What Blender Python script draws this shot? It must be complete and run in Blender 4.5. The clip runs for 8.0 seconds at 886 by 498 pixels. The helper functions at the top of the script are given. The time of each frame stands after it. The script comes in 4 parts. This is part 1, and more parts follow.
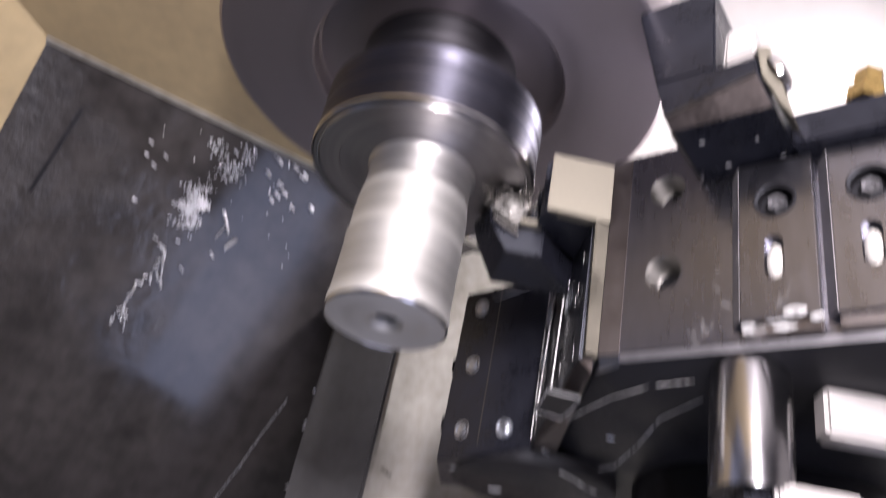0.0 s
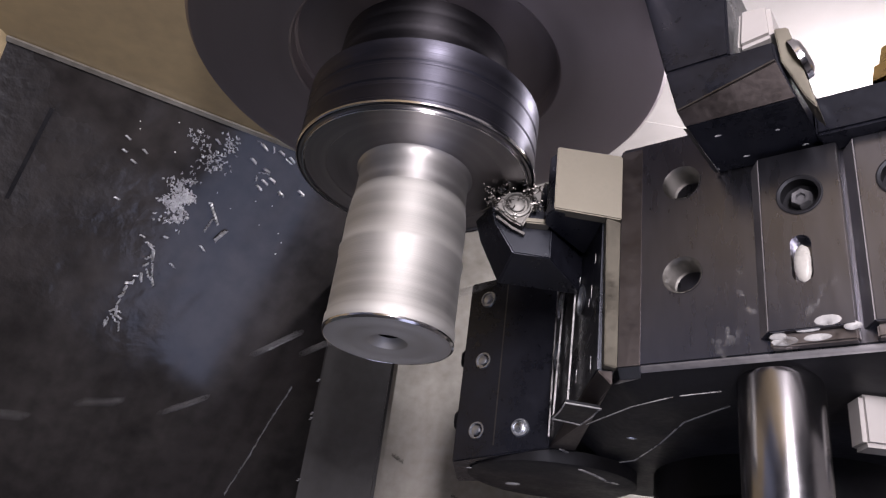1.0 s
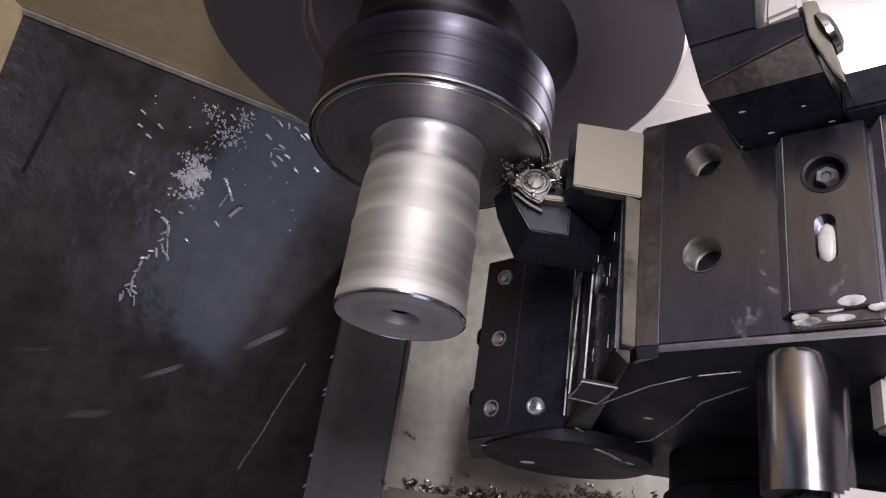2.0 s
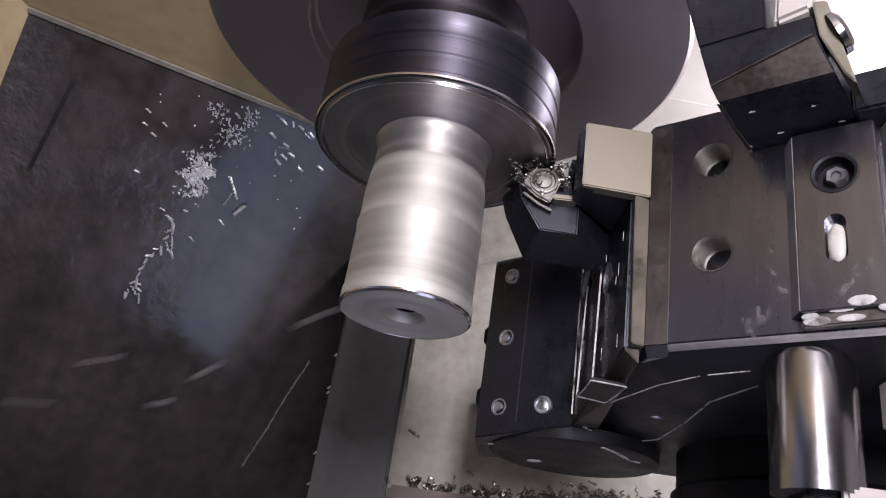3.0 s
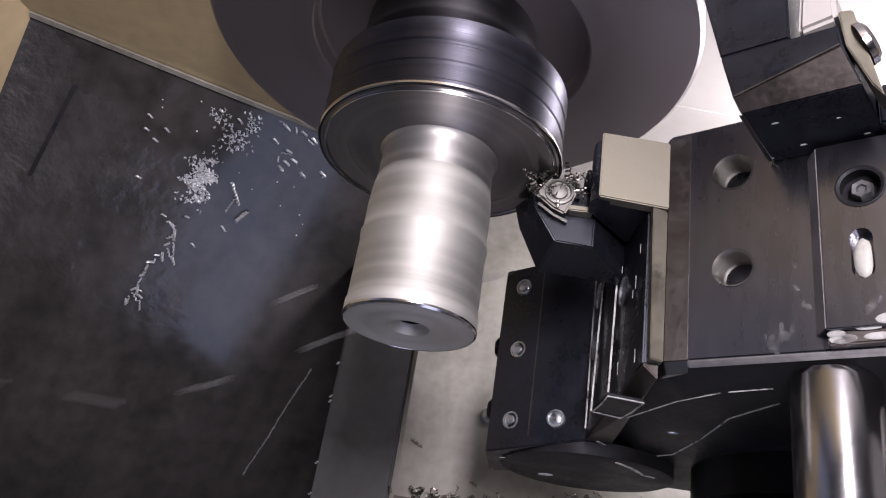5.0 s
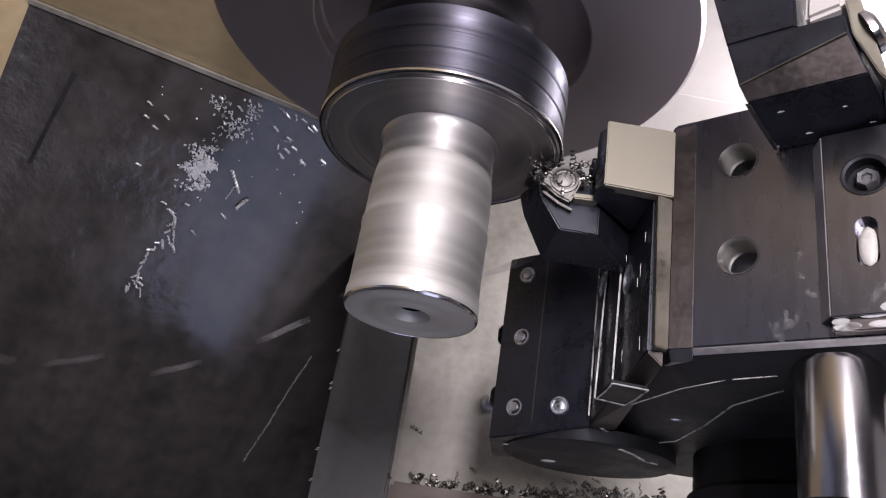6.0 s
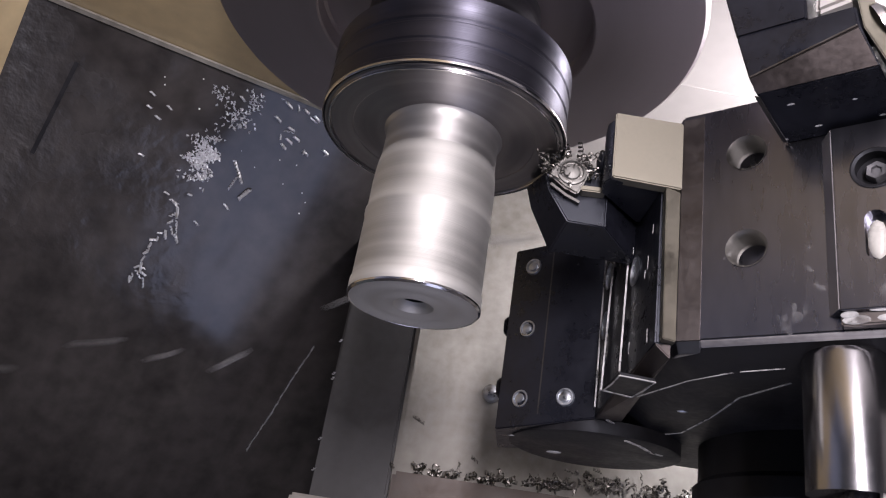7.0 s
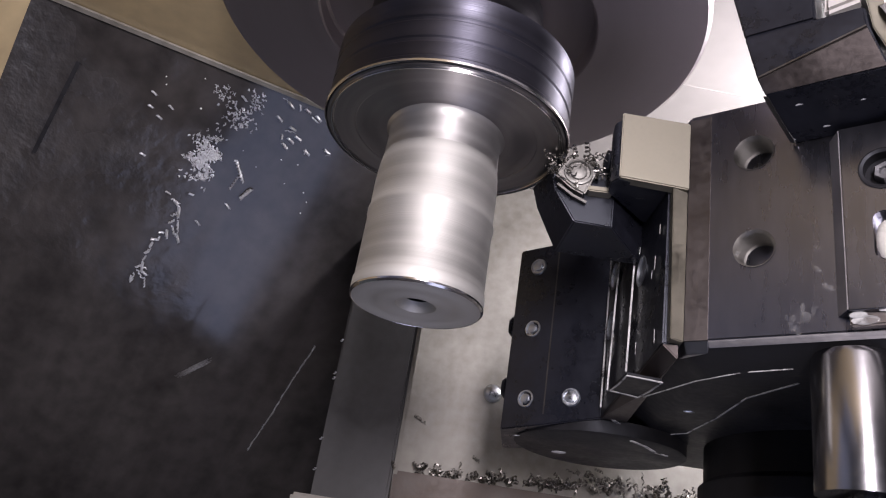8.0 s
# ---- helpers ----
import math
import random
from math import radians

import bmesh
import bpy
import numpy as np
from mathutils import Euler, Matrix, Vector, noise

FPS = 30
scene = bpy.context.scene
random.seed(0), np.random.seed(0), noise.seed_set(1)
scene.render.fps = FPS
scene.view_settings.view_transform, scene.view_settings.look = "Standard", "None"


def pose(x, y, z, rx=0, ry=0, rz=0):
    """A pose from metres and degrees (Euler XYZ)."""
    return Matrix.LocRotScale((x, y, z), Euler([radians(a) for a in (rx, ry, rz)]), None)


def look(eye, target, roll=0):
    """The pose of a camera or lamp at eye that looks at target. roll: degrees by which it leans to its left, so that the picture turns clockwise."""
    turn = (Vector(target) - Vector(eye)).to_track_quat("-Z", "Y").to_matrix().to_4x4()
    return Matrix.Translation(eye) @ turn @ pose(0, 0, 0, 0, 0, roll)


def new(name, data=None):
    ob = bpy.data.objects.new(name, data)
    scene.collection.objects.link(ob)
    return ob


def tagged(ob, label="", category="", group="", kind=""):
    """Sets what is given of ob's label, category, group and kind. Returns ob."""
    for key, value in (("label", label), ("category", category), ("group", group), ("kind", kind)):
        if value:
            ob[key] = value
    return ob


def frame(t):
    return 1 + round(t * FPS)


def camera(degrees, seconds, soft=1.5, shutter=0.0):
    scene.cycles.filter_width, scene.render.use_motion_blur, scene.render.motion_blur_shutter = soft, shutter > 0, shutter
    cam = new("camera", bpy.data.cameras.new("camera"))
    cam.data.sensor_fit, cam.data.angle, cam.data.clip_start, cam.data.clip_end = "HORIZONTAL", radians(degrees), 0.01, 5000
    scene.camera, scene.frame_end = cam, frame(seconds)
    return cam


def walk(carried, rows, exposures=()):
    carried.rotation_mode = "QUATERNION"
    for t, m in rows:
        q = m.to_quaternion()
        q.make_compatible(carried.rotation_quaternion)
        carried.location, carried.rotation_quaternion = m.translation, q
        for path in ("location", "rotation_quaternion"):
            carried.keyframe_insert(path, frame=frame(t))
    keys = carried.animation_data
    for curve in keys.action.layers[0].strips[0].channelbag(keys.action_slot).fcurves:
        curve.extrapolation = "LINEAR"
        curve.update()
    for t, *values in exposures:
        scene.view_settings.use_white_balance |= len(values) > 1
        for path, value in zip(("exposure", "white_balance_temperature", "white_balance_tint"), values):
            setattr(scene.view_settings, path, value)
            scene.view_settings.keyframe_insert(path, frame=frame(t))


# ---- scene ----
# The machine's own axes, in centimetres: x along the slide away from the spindle, y away from
# the operator's side, z along the spindle towards the headstock. The bed is slanted by 45 degrees.
S = math.sqrt(0.5)
MACHINE = Matrix(((0, 0, -1, 0), (S, S, 0, 0), (S, -S, 0, 1.05), (0, 0, 0, 1)))
CM = 0.01

cam = camera(58.07, 8.0, soft=1.15, shutter=0.5)
ROWS = [
    (0.0, 3.5066, -23.8698, -11.1294, -1.28, 31.45, -10.56),
    (0.1, 3.6069, -23.6987, -10.4366, -1.24, 33.06, -10.74),
    (0.2, 3.4930, -23.5944, -10.2216, -1.16, 32.40, -10.05),
    (0.3, 3.2484, -23.4835, -9.9166, -0.28, 31.13, -9.43),
    (0.5, 3.2791, -23.5069, -9.4008, -0.07, 29.24, -8.26),
    (0.7, 2.8811, -23.6371, -8.7444, -0.57, 27.77, -7.70),
    (1.0, 2.9419, -23.7028, -8.4605, 0.28, 26.90, -7.10),
    (1.5, 3.0657, -23.4253, -8.4672, 0.85, 25.74, -7.86),
    (3.0, 2.9348, -23.5401, -8.5265, 1.16, 25.25, -8.25),
    (3.5, 2.7660, -23.0933, -8.1183, 1.36, 26.43, -8.55),
    (4.0, 2.8112, -23.1150, -8.1798, 1.27, 25.85, -8.68),
    (4.5, 2.8192, -23.1748, -8.1229, 1.23, 25.64, -8.64),
    (6.0, 2.7255, -23.2942, -8.2055, 1.11, 24.66, -8.54),
    (6.5, 2.7101, -23.3509, -8.1882, 1.11, 24.04, -8.64),
    (7.0, 2.6743, -23.3322, -8.1952, 1.17, 23.96, -8.69),
    (7.5, 2.5707, -23.3722, -8.2020, 1.14, 23.77, -8.71),
    (8.0, 2.5949, -23.3340, -8.2306, 1.15, 23.97, -8.72),
]
EXPOSURES = [(0.0, 1.28), (0.2, 0.88), (0.5, 0.32), (1.0, 0.39), (1.5, 0.24), (3.0, 0.54), (3.5, 0.8), (4.0, 0.57), (4.5, 0.59), (8.0, 0.57)]
walk(cam, [(t, MACHINE @ pose(x * CM, y * CM, z * CM, 90 + pitch, roll, yaw)) for t, x, y, z, yaw, pitch, roll in ROWS], EXPOSURES)

# ---- light ----
world = bpy.data.worlds.new("workshop")
scene.world = world
world.use_nodes = True
world.node_tree.nodes["Background"].inputs[0].default_value = (0.75, 0.8, 0.9, 1)
world.node_tree.nodes["Background"].inputs[1].default_value = 0.06


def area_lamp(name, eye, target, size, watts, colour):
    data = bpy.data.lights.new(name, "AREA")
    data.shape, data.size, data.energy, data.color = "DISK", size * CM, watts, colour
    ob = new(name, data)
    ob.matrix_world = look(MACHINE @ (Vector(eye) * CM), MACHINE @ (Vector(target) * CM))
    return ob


# long tube lamp over the door, along the spindle, and a small lamp beside the headstock
tube = area_lamp("work_lamp", (7.5, -45, 3), (0, 0, 3), 6, 2.15, (1.0, 0.91, 0.975))
tube.data.shape, tube.data.size_y = "RECTANGLE", 25 * CM
tube.matrix_world = MACHINE @ Matrix(((0.986, 0, 0.1664, 0.075), (0.1664, 0, -0.986, -0.45), (0, 1, 0, 0.03), (0, 0, 0, 1)))
area_lamp("headstock_lamp", (24, 6, 13), (2, 20, 9), 5, 0.72, (1.0, 0.93, 0.97))
# long unseen blue lamp at the tail end, added for the chute's sheen
sheen_lamp = area_lamp("chute_sheen_lamp", (13.0, -8.5, -44), (13.0, -8.5, 0), 15, 0.26, (0.66, 0.69, 1.0))
sheen_lamp.data.shape, sheen_lamp.data.size_y = "RECTANGLE", 44 * CM
sheen_lamp.matrix_world = MACHINE @ Matrix(((-0.7071, -0.7071, 0, 0.130), (-0.7071, 0.7071, 0, -0.085), (0, 0, -1, -0.44), (0, 0, 0, 1)))


# ---- materials ----
def material(name, colour, rough=0.4, metal=0.0, spread=0.25, scale=60, fine=400, bump=0.15, tint=None, coat=0.0, rough_spread=0.15, stretch=(1, 1, 1)):
    """Colour and gloss that vary at two scales, with a fine relief. scale, fine: per metre."""
    m = bpy.data.materials.new(name)
    m.use_nodes = True
    t = m.node_tree
    b = t.nodes["Principled BSDF"]
    co = t.nodes.new("ShaderNodeTexCoord")
    mp = t.nodes.new("ShaderNodeMapping")
    mp.inputs["Scale"].default_value = stretch
    t.links.new(co.outputs["Object"], mp.inputs[0])
    n1, n2 = t.nodes.new("ShaderNodeTexNoise"), t.nodes.new("ShaderNodeTexNoise")
    for n, s, d in ((n1, scale, 5), (n2, fine, 3)):
        n.inputs["Scale"].default_value, n.inputs["Detail"].default_value = s, d
        t.links.new(mp.outputs[0], n.inputs["Vector"])
    ramp = t.nodes.new("ShaderNodeValToRGB")
    lo = [c * (1 - spread) for c in (tint or colour)]
    hi = [min(1, c * (1 + spread)) for c in colour]
    ramp.color_ramp.elements[0].position, ramp.color_ramp.elements[1].position = 0.32, 0.68
    ramp.color_ramp.elements[0].color, ramp.color_ramp.elements[1].color = (*lo, 1), (*hi, 1)
    mix = t.nodes.new("ShaderNodeMath")
    mix.operation = "MULTIPLY_ADD"
    mix.inputs[1].default_value, mix.inputs[2].default_value = 0.35, 0.0
    t.links.new(n2.outputs["Fac"], mix.inputs[0])
    add = t.nodes.new("ShaderNodeMath")
    add.operation = "MULTIPLY_ADD"
    add.inputs[1].default_value = 0.65
    t.links.new(n1.outputs["Fac"], add.inputs[0])
    t.links.new(mix.outputs[0], add.inputs[2])
    t.links.new(add.outputs[0], ramp.inputs[0])
    t.links.new(ramp.outputs[0], b.inputs["Base Color"])
    rr = t.nodes.new("ShaderNodeMapRange")
    rr.inputs["To Min"].default_value, rr.inputs["To Max"].default_value = max(0.02, rough - rough_spread), min(1, rough + rough_spread)
    rr.inputs["From Min"].default_value, rr.inputs["From Max"].default_value = 0.3, 0.7
    t.links.new(add.outputs[0], rr.inputs[0])
    t.links.new(rr.outputs[0], b.inputs["Roughness"])
    b.inputs["Metallic"].default_value = metal
    b.inputs["Coat Weight"].default_value = coat
    b.inputs["Coat Roughness"].default_value = 0.08
    if bump:
        bp = t.nodes.new("ShaderNodeBump")
        bp.inputs["Strength"].default_value, bp.inputs["Distance"].default_value = bump, 0.0006
        t.links.new(add.outputs[0], bp.inputs["Height"])
        t.links.new(bp.outputs[0], b.inputs["Normal"])
    return m


def turned(name, colour, rough, rings=2500, bump=0.2, spread=0.12, bands_rough=0.14, drawn=0.7):
    """Turned steel: fine rings about the spindle, by radius and by height along it."""
    m = material(name, colour, rough, 1.0, spread, 40, 300, 0, rough_spread=0.1)
    t = m.node_tree
    b = t.nodes["Principled BSDF"]
    co = t.nodes.new("ShaderNodeTexCoord")
    sep = t.nodes.new("ShaderNodeSeparateXYZ")
    t.links.new(co.outputs["Object"], sep.inputs[0])
    sx, ln, cmb = t.nodes.new("ShaderNodeVectorMath"), t.nodes.new("ShaderNodeVectorMath"), t.nodes.new("ShaderNodeCombineXYZ")
    sx.operation, ln.operation = "MULTIPLY", "LENGTH"
    sx.inputs[1].default_value = (1, 1, 0)
    t.links.new(co.outputs["Object"], sx.inputs[0])
    t.links.new(sx.outputs[0], ln.inputs[0])
    t.links.new(ln.outputs["Value"], cmb.inputs[0])
    t.links.new(sep.outputs[2], cmb.inputs[2])
    n = t.nodes.new("ShaderNodeTexNoise")
    n.inputs["Scale"].default_value, n.inputs["Detail"].default_value = rings, 2
    t.links.new(cmb.outputs[0], n.inputs["Vector"])
    n2 = t.nodes.new("ShaderNodeTexNoise")
    n2.inputs["Scale"].default_value, n2.inputs["Detail"].default_value = 130, 3
    t.links.new(cmb.outputs[0], n2.inputs["Vector"])
    bands = t.nodes.new("ShaderNodeValToRGB")
    bands.color_ramp.elements[0].position, bands.color_ramp.elements[1].position = 0.36, 0.64
    bands.color_ramp.elements[0].color = (*[c * (1 - 1.6 * spread) for c in colour], 1)
    bands.color_ramp.elements[1].color = (*[min(1, c * (1 + spread)) for c in colour], 1)
    t.links.new(n2.outputs["Fac"], bands.inputs[0])
    t.links.new(bands.outputs[0], b.inputs["Base Color"])
    rr = t.nodes.new("ShaderNodeMapRange")
    rr.inputs["From Min"].default_value, rr.inputs["From Max"].default_value = 0.35, 0.65
    rr.inputs["To Min"].default_value, rr.inputs["To Max"].default_value = max(0.05, rough - bands_rough), rough + bands_rough
    t.links.new(n2.outputs["Fac"], rr.inputs[0])
    t.links.new(rr.outputs[0], b.inputs["Roughness"])
    bp = t.nodes.new("ShaderNodeBump")
    bp.inputs["Strength"].default_value, bp.inputs["Distance"].default_value = bump, 0.0003
    t.links.new(n.outputs["Fac"], bp.inputs["Height"])
    t.links.new(bp.outputs[0], b.inputs["Normal"])
    # the rings draw highlights out across themselves
    tan = t.nodes.new("ShaderNodeTangent")
    tan.direction_type, tan.axis = "RADIAL", "Z"
    t.links.new(tan.outputs[0], b.inputs["Tangent"])
    b.inputs["Anisotropic"].default_value, b.inputs["Anisotropic Rotation"].default_value = drawn, 0.25
    return m


STEEL_TURNED = turned("turned_steel", (0.63, 0.625, 0.60), 0.68, spread=0.13, bands_rough=0.06, drawn=0.2)
STEEL_FLANGE = turned("dark_turned_steel", (0.11, 0.11, 0.138), 0.46, spread=0.16, bands_rough=0.06)
FACED_STEEL = turned("faced_steel", (0.62, 0.61, 0.59), 0.6, 3000, 0.15, 0.05, drawn=0.2)
CHUCK_STEEL = turned("chuck_steel", (0.36, 0.325, 0.34), 0.5, 900, 0.05, 0.025, 0.03, drawn=0.35)
NECK_STEEL = turned("smooth_neck_steel", (0.64, 0.63, 0.615), 0.5, 1500, 0.1, 0.1, 0.05, drawn=0.2)
FLANGE_FACE = turned("flange_face_steel", (0.38, 0.365, 0.375), 0.38, 2500, 0.2, 0.14, 0.08, drawn=0.75)
COLLAR_STEEL = turned("collar_steel", (0.08, 0.077, 0.085), 0.5, 1200, 0.1, 0.12)
GROUND_STEEL = material("ground_steel", (0.25, 0.25, 0.285), 0.3, 1.0, 0.14, 22, 260, 0.05, rough_spread=0.06, stretch=(1, 1, 0.25))
PALE_STEEL = material("pale_ground_steel", (0.235, 0.22, 0.18), 0.55, 1.0, 0.18, 60, 700, 0.12)
BLACK_STEEL = material("blackened_steel", (0.009, 0.0095, 0.014), 0.32, 0.0, 0.4, 70, 500, 0.12)
OILY_BLACK = material("oily_black_casting", (0.013, 0.0125, 0.014), 0.5, 0.0, 0.4, 60, 400, 0.2)
OILY_BLACK.node_tree.nodes["Principled BSDF"].inputs["Specular IOR Level"].default_value = 0.25
BLACK_STEEL.node_tree.nodes["Principled BSDF"].inputs["Specular IOR Level"].default_value = 0.45
for m in (BLACK_STEEL, OILY_BLACK):
    m.node_tree.nodes["Principled BSDF"].inputs["Specular Tint"].default_value = (0.82, 0.88, 1.0, 1)
BRIGHT_STEEL = material("bright_steel", (0.62, 0.61, 0.62), 0.17, 1.0, 0.1, 50, 600, 0.06)
BAR_STEEL = material("polished_bar", (0.40, 0.395, 0.41), 0.2, 1.0, 0.06, 40, 600, 0.04, rough_spread=0.04)
BROWN_STEEL = material("brown_steel", (0.20, 0.18, 0.175), 0.42, 1.0, 0.1, 60, 500, 0.12)
SCREW_STEEL = material("screw_steel", (0.58, 0.61, 0.66), 0.36, 1.0, 0.2, 300, 900, 0.1)
CHIP_STEEL = material("steel_chip", (0.62, 0.63, 0.66), 0.4, 0.75, 0.2, 500, 1500, 0.2)
GREY_CHIP = material("grey_chip", (0.20, 0.19, 0.175), 0.35, 1.0, 0.3, 300, 1200, 0.2)
CARBIDE = material("coated_carbide", (0.18, 0.175, 0.165), 0.38, 1.0, 0.2, 400, 1500, 0.15)
BRASS = material("brass", (0.6, 0.42, 0.16), 0.3, 1.0, 0.15, 200, 900, 0.1)
WET_BLACK = material("oily_black_sheet", (0.056, 0.051, 0.050), 0.105, 0.0, 0.5, 12, 90, 0.05, rough_spread=0.03)


def crusted(m):
    """Lumps of dried swarf and oil, in patches."""
    t = m.node_tree
    b = t.nodes["Principled BSDF"]
    co = t.nodes.new("ShaderNodeTexCoord")
    patch, lump, ramp, mul, bp = (t.nodes.new("ShaderNode" + k) for k in ("TexNoise", "TexNoise", "ValToRGB", "Math", "Bump"))
    patch.inputs["Scale"].default_value, lump.inputs["Scale"].default_value = 9, 120
    lump.inputs["Detail"].default_value = 3
    ramp.color_ramp.elements[0].position, ramp.color_ramp.elements[1].position = 0.38, 0.55
    mul.operation = "MULTIPLY"
    for n in (patch, lump):
        t.links.new(co.outputs["Object"], n.inputs["Vector"])
    t.links.new(patch.outputs["Fac"], ramp.inputs[0])
    sep, reach, mask = (t.nodes.new("ShaderNode" + k) for k in ("SeparateXYZ", "MapRange", "Math"))
    t.links.new(co.outputs["Object"], sep.inputs[0])
    t.links.new(sep.outputs[0], reach.inputs[0])
    reach.inputs["From Min"].default_value, reach.inputs["From Max"].default_value = 0.045, 0.085
    reach.inputs["To Min"].default_value, reach.inputs["To Max"].default_value = 1.0, 0.0
    mask.operation = "MULTIPLY"
    t.links.new(ramp.outputs[0], mask.inputs[0])
    t.links.new(reach.outputs[0], mask.inputs[1])
    fade, both = t.nodes.new("ShaderNodeMapRange"), t.nodes.new("ShaderNodeMath")
    fade.inputs["From Min"].default_value, fade.inputs["From Max"].default_value = -0.12, -0.07
    t.links.new(sep.outputs[2], fade.inputs[0])
    both.operation = "MULTIPLY"
    t.links.new(mask.outputs[0], both.inputs[0])
    t.links.new(fade.outputs[0], both.inputs[1])
    t.links.new(both.outputs[0], mul.inputs[0])
    t.links.new(lump.outputs["Fac"], mul.inputs[1])
    t.links.new(mul.outputs[0], bp.inputs["Height"])
    bp.inputs["Strength"].default_value, bp.inputs["Distance"].default_value = 0.7, 0.003
    t.links.new(b.inputs["Normal"].links[0].from_socket, bp.inputs["Normal"])
    t.links.new(bp.outputs[0], b.inputs["Normal"])
    # the crust is dull
    dull = t.nodes.new("ShaderNodeMath")
    dull.operation = "MULTIPLY_ADD"
    dull.inputs[1].default_value = 0.38
    t.links.new(both.outputs[0], dull.inputs[0])
    t.links.new(b.inputs["Roughness"].links[0].from_socket, dull.inputs[2])
    t.links.new(dull.outputs[0], b.inputs["Roughness"])


def wiped(m):
    """Streaks of oil that run down the sheet: gloss and colour vary across the flow."""
    t = m.node_tree
    b = t.nodes["Principled BSDF"]
    co, cmb, n = (t.nodes.new("ShaderNode" + k) for k in ("TexCoord", "CombineXYZ", "TexNoise"))
    down = Vector((-6.7, 9.8, -13.4)).normalized()
    across = down.cross(Vector((0.554, -1, -1.0023)).normalized())
    for k, (v, f) in enumerate(((across, 1.0), (down, 0.1))):
        d = t.nodes.new("ShaderNodeVectorMath")
        d.operation = "DOT_PRODUCT"
        d.inputs[1].default_value = v * f
        t.links.new(co.outputs["Object"], d.inputs[0])
        t.links.new(d.outputs["Value"], cmb.inputs[k])
    n.inputs["Scale"].default_value, n.inputs["Detail"].default_value, n.inputs["Distortion"].default_value = 48, 4, 0.25
    t.links.new(cmb.outputs[0], n.inputs["Vector"])
    r, add, mix = t.nodes.new("ShaderNodeMapRange"), t.nodes.new("ShaderNodeMath"), t.nodes.new("ShaderNodeMixRGB")
    r.inputs["From Min"].default_value, r.inputs["From Max"].default_value = 0.3, 0.7
    r.inputs["To Min"].default_value, r.inputs["To Max"].default_value = -0.05, 0.08
    t.links.new(n.outputs["Fac"], r.inputs[0])
    t.links.new(b.inputs["Roughness"].links[0].from_socket, add.inputs[0])
    t.links.new(r.outputs[0], add.inputs[1])
    t.links.new(add.outputs[0], b.inputs["Roughness"])
    mix.blend_type = "MULTIPLY"
    mix.inputs[0].default_value = 0.6
    t.links.new(b.inputs["Base Color"].links[0].from_socket, mix.inputs[1])
    t.links.new(n.outputs["Fac"], mix.inputs[2])
    t.links.new(mix.outputs[0], b.inputs["Base Color"])


# blue of the sheen put into the sheet's reflection tint
WET_BLACK.node_tree.nodes["Principled BSDF"].inputs["Specular Tint"].default_value = (0.84, 0.91, 1.0, 1)
crusted(WET_BLACK)
wiped(WET_BLACK)
CREAM = material("cream_paint", (0.46, 0.365, 0.21), 0.45, 0.0, 0.14, 9, 120, 0.06, tint=(0.42, 0.335, 0.21))
WHITE = material("white_paint", (0.45, 0.43, 0.415), 0.45, 0.0, 0.08, 9, 120, 0.05)
DARK_STRIP = material("dark_grey_strip", (0.05, 0.05, 0.052), 0.4, 0.3, 0.25, 30, 200, 0.12)
SHEET = material("greasy_steel_sheet", (0.33, 0.32, 0.295), 0.6, 0.15, 0.2, 11, 150, 0.1, tint=(0.22, 0.205, 0.175))
RUST = material("greasy_brown_ledge", (0.085, 0.066, 0.055), 0.5, 0.2, 0.3, 60, 300, 0.3)
COOLANT = material("milky_coolant", (0.82, 0.82, 0.80), 0.12, 0.0, 0.06, 200, 800, 0.0, coat=0.5)
BROWN_BLACK = material("brown_blackened_steel", (0.075, 0.064, 0.062), 0.4, 0.8, 0.2, 90, 600, 0.12)
BORE_STEEL = material("threaded_bore_steel", (0.26, 0.25, 0.235), 0.5, 1.0, 0.15, 80, 600, 0.1)
PALE_CARBIDE = material("pale_carbide", (0.27, 0.265, 0.25), 0.6, 1.0, 0.15, 300, 1500, 0.1)
PALE_EDGE = material("worn_and_lit_edge", (0.34, 0.33, 0.345), 0.55, 1.0, 0.15, 80, 600, 0.12)
MID_STEEL = material("grey_steel", (0.13, 0.125, 0.12), 0.42, 1.0, 0.15, 60, 600, 0.1)
FILM = material("thin_coolant_film", (0.6, 0.6, 0.6), 0.12, 0.0, 0.1, 200, 900, 0.0)
DULL_BOLT = material("wet_grey_bolt", (0.14, 0.14, 0.15), 0.5, 0.6, 0.3, 300, 900, 0.15)
DULL_COOLANT = material("standing_coolant", (0.50, 0.49, 0.46), 0.3, 0.0, 0.12, 200, 900, 0.05)
FILM_THICK = material("coolant_in_seams", (0.5, 0.5, 0.5), 0.15, 0.0, 0.3, 150, 700, 0.0)


def broken(m, scale, most, lo, hi):
    """A thin wet film, torn into smears."""
    t = m.node_tree
    co, n, r = t.nodes.new("ShaderNodeTexCoord"), t.nodes.new("ShaderNodeTexNoise"), t.nodes.new("ShaderNodeMapRange")
    n.inputs["Scale"].default_value, n.inputs["Detail"].default_value, n.inputs["Distortion"].default_value = scale, 4, 0.6
    r.inputs["From Min"].default_value, r.inputs["From Max"].default_value, r.inputs["To Max"].default_value = lo, hi, most
    t.links.new(co.outputs["Object"], n.inputs["Vector"])
    t.links.new(n.outputs["Fac"], r.inputs[0])
    t.links.new(r.outputs[0], t.nodes["Principled BSDF"].inputs["Alpha"])


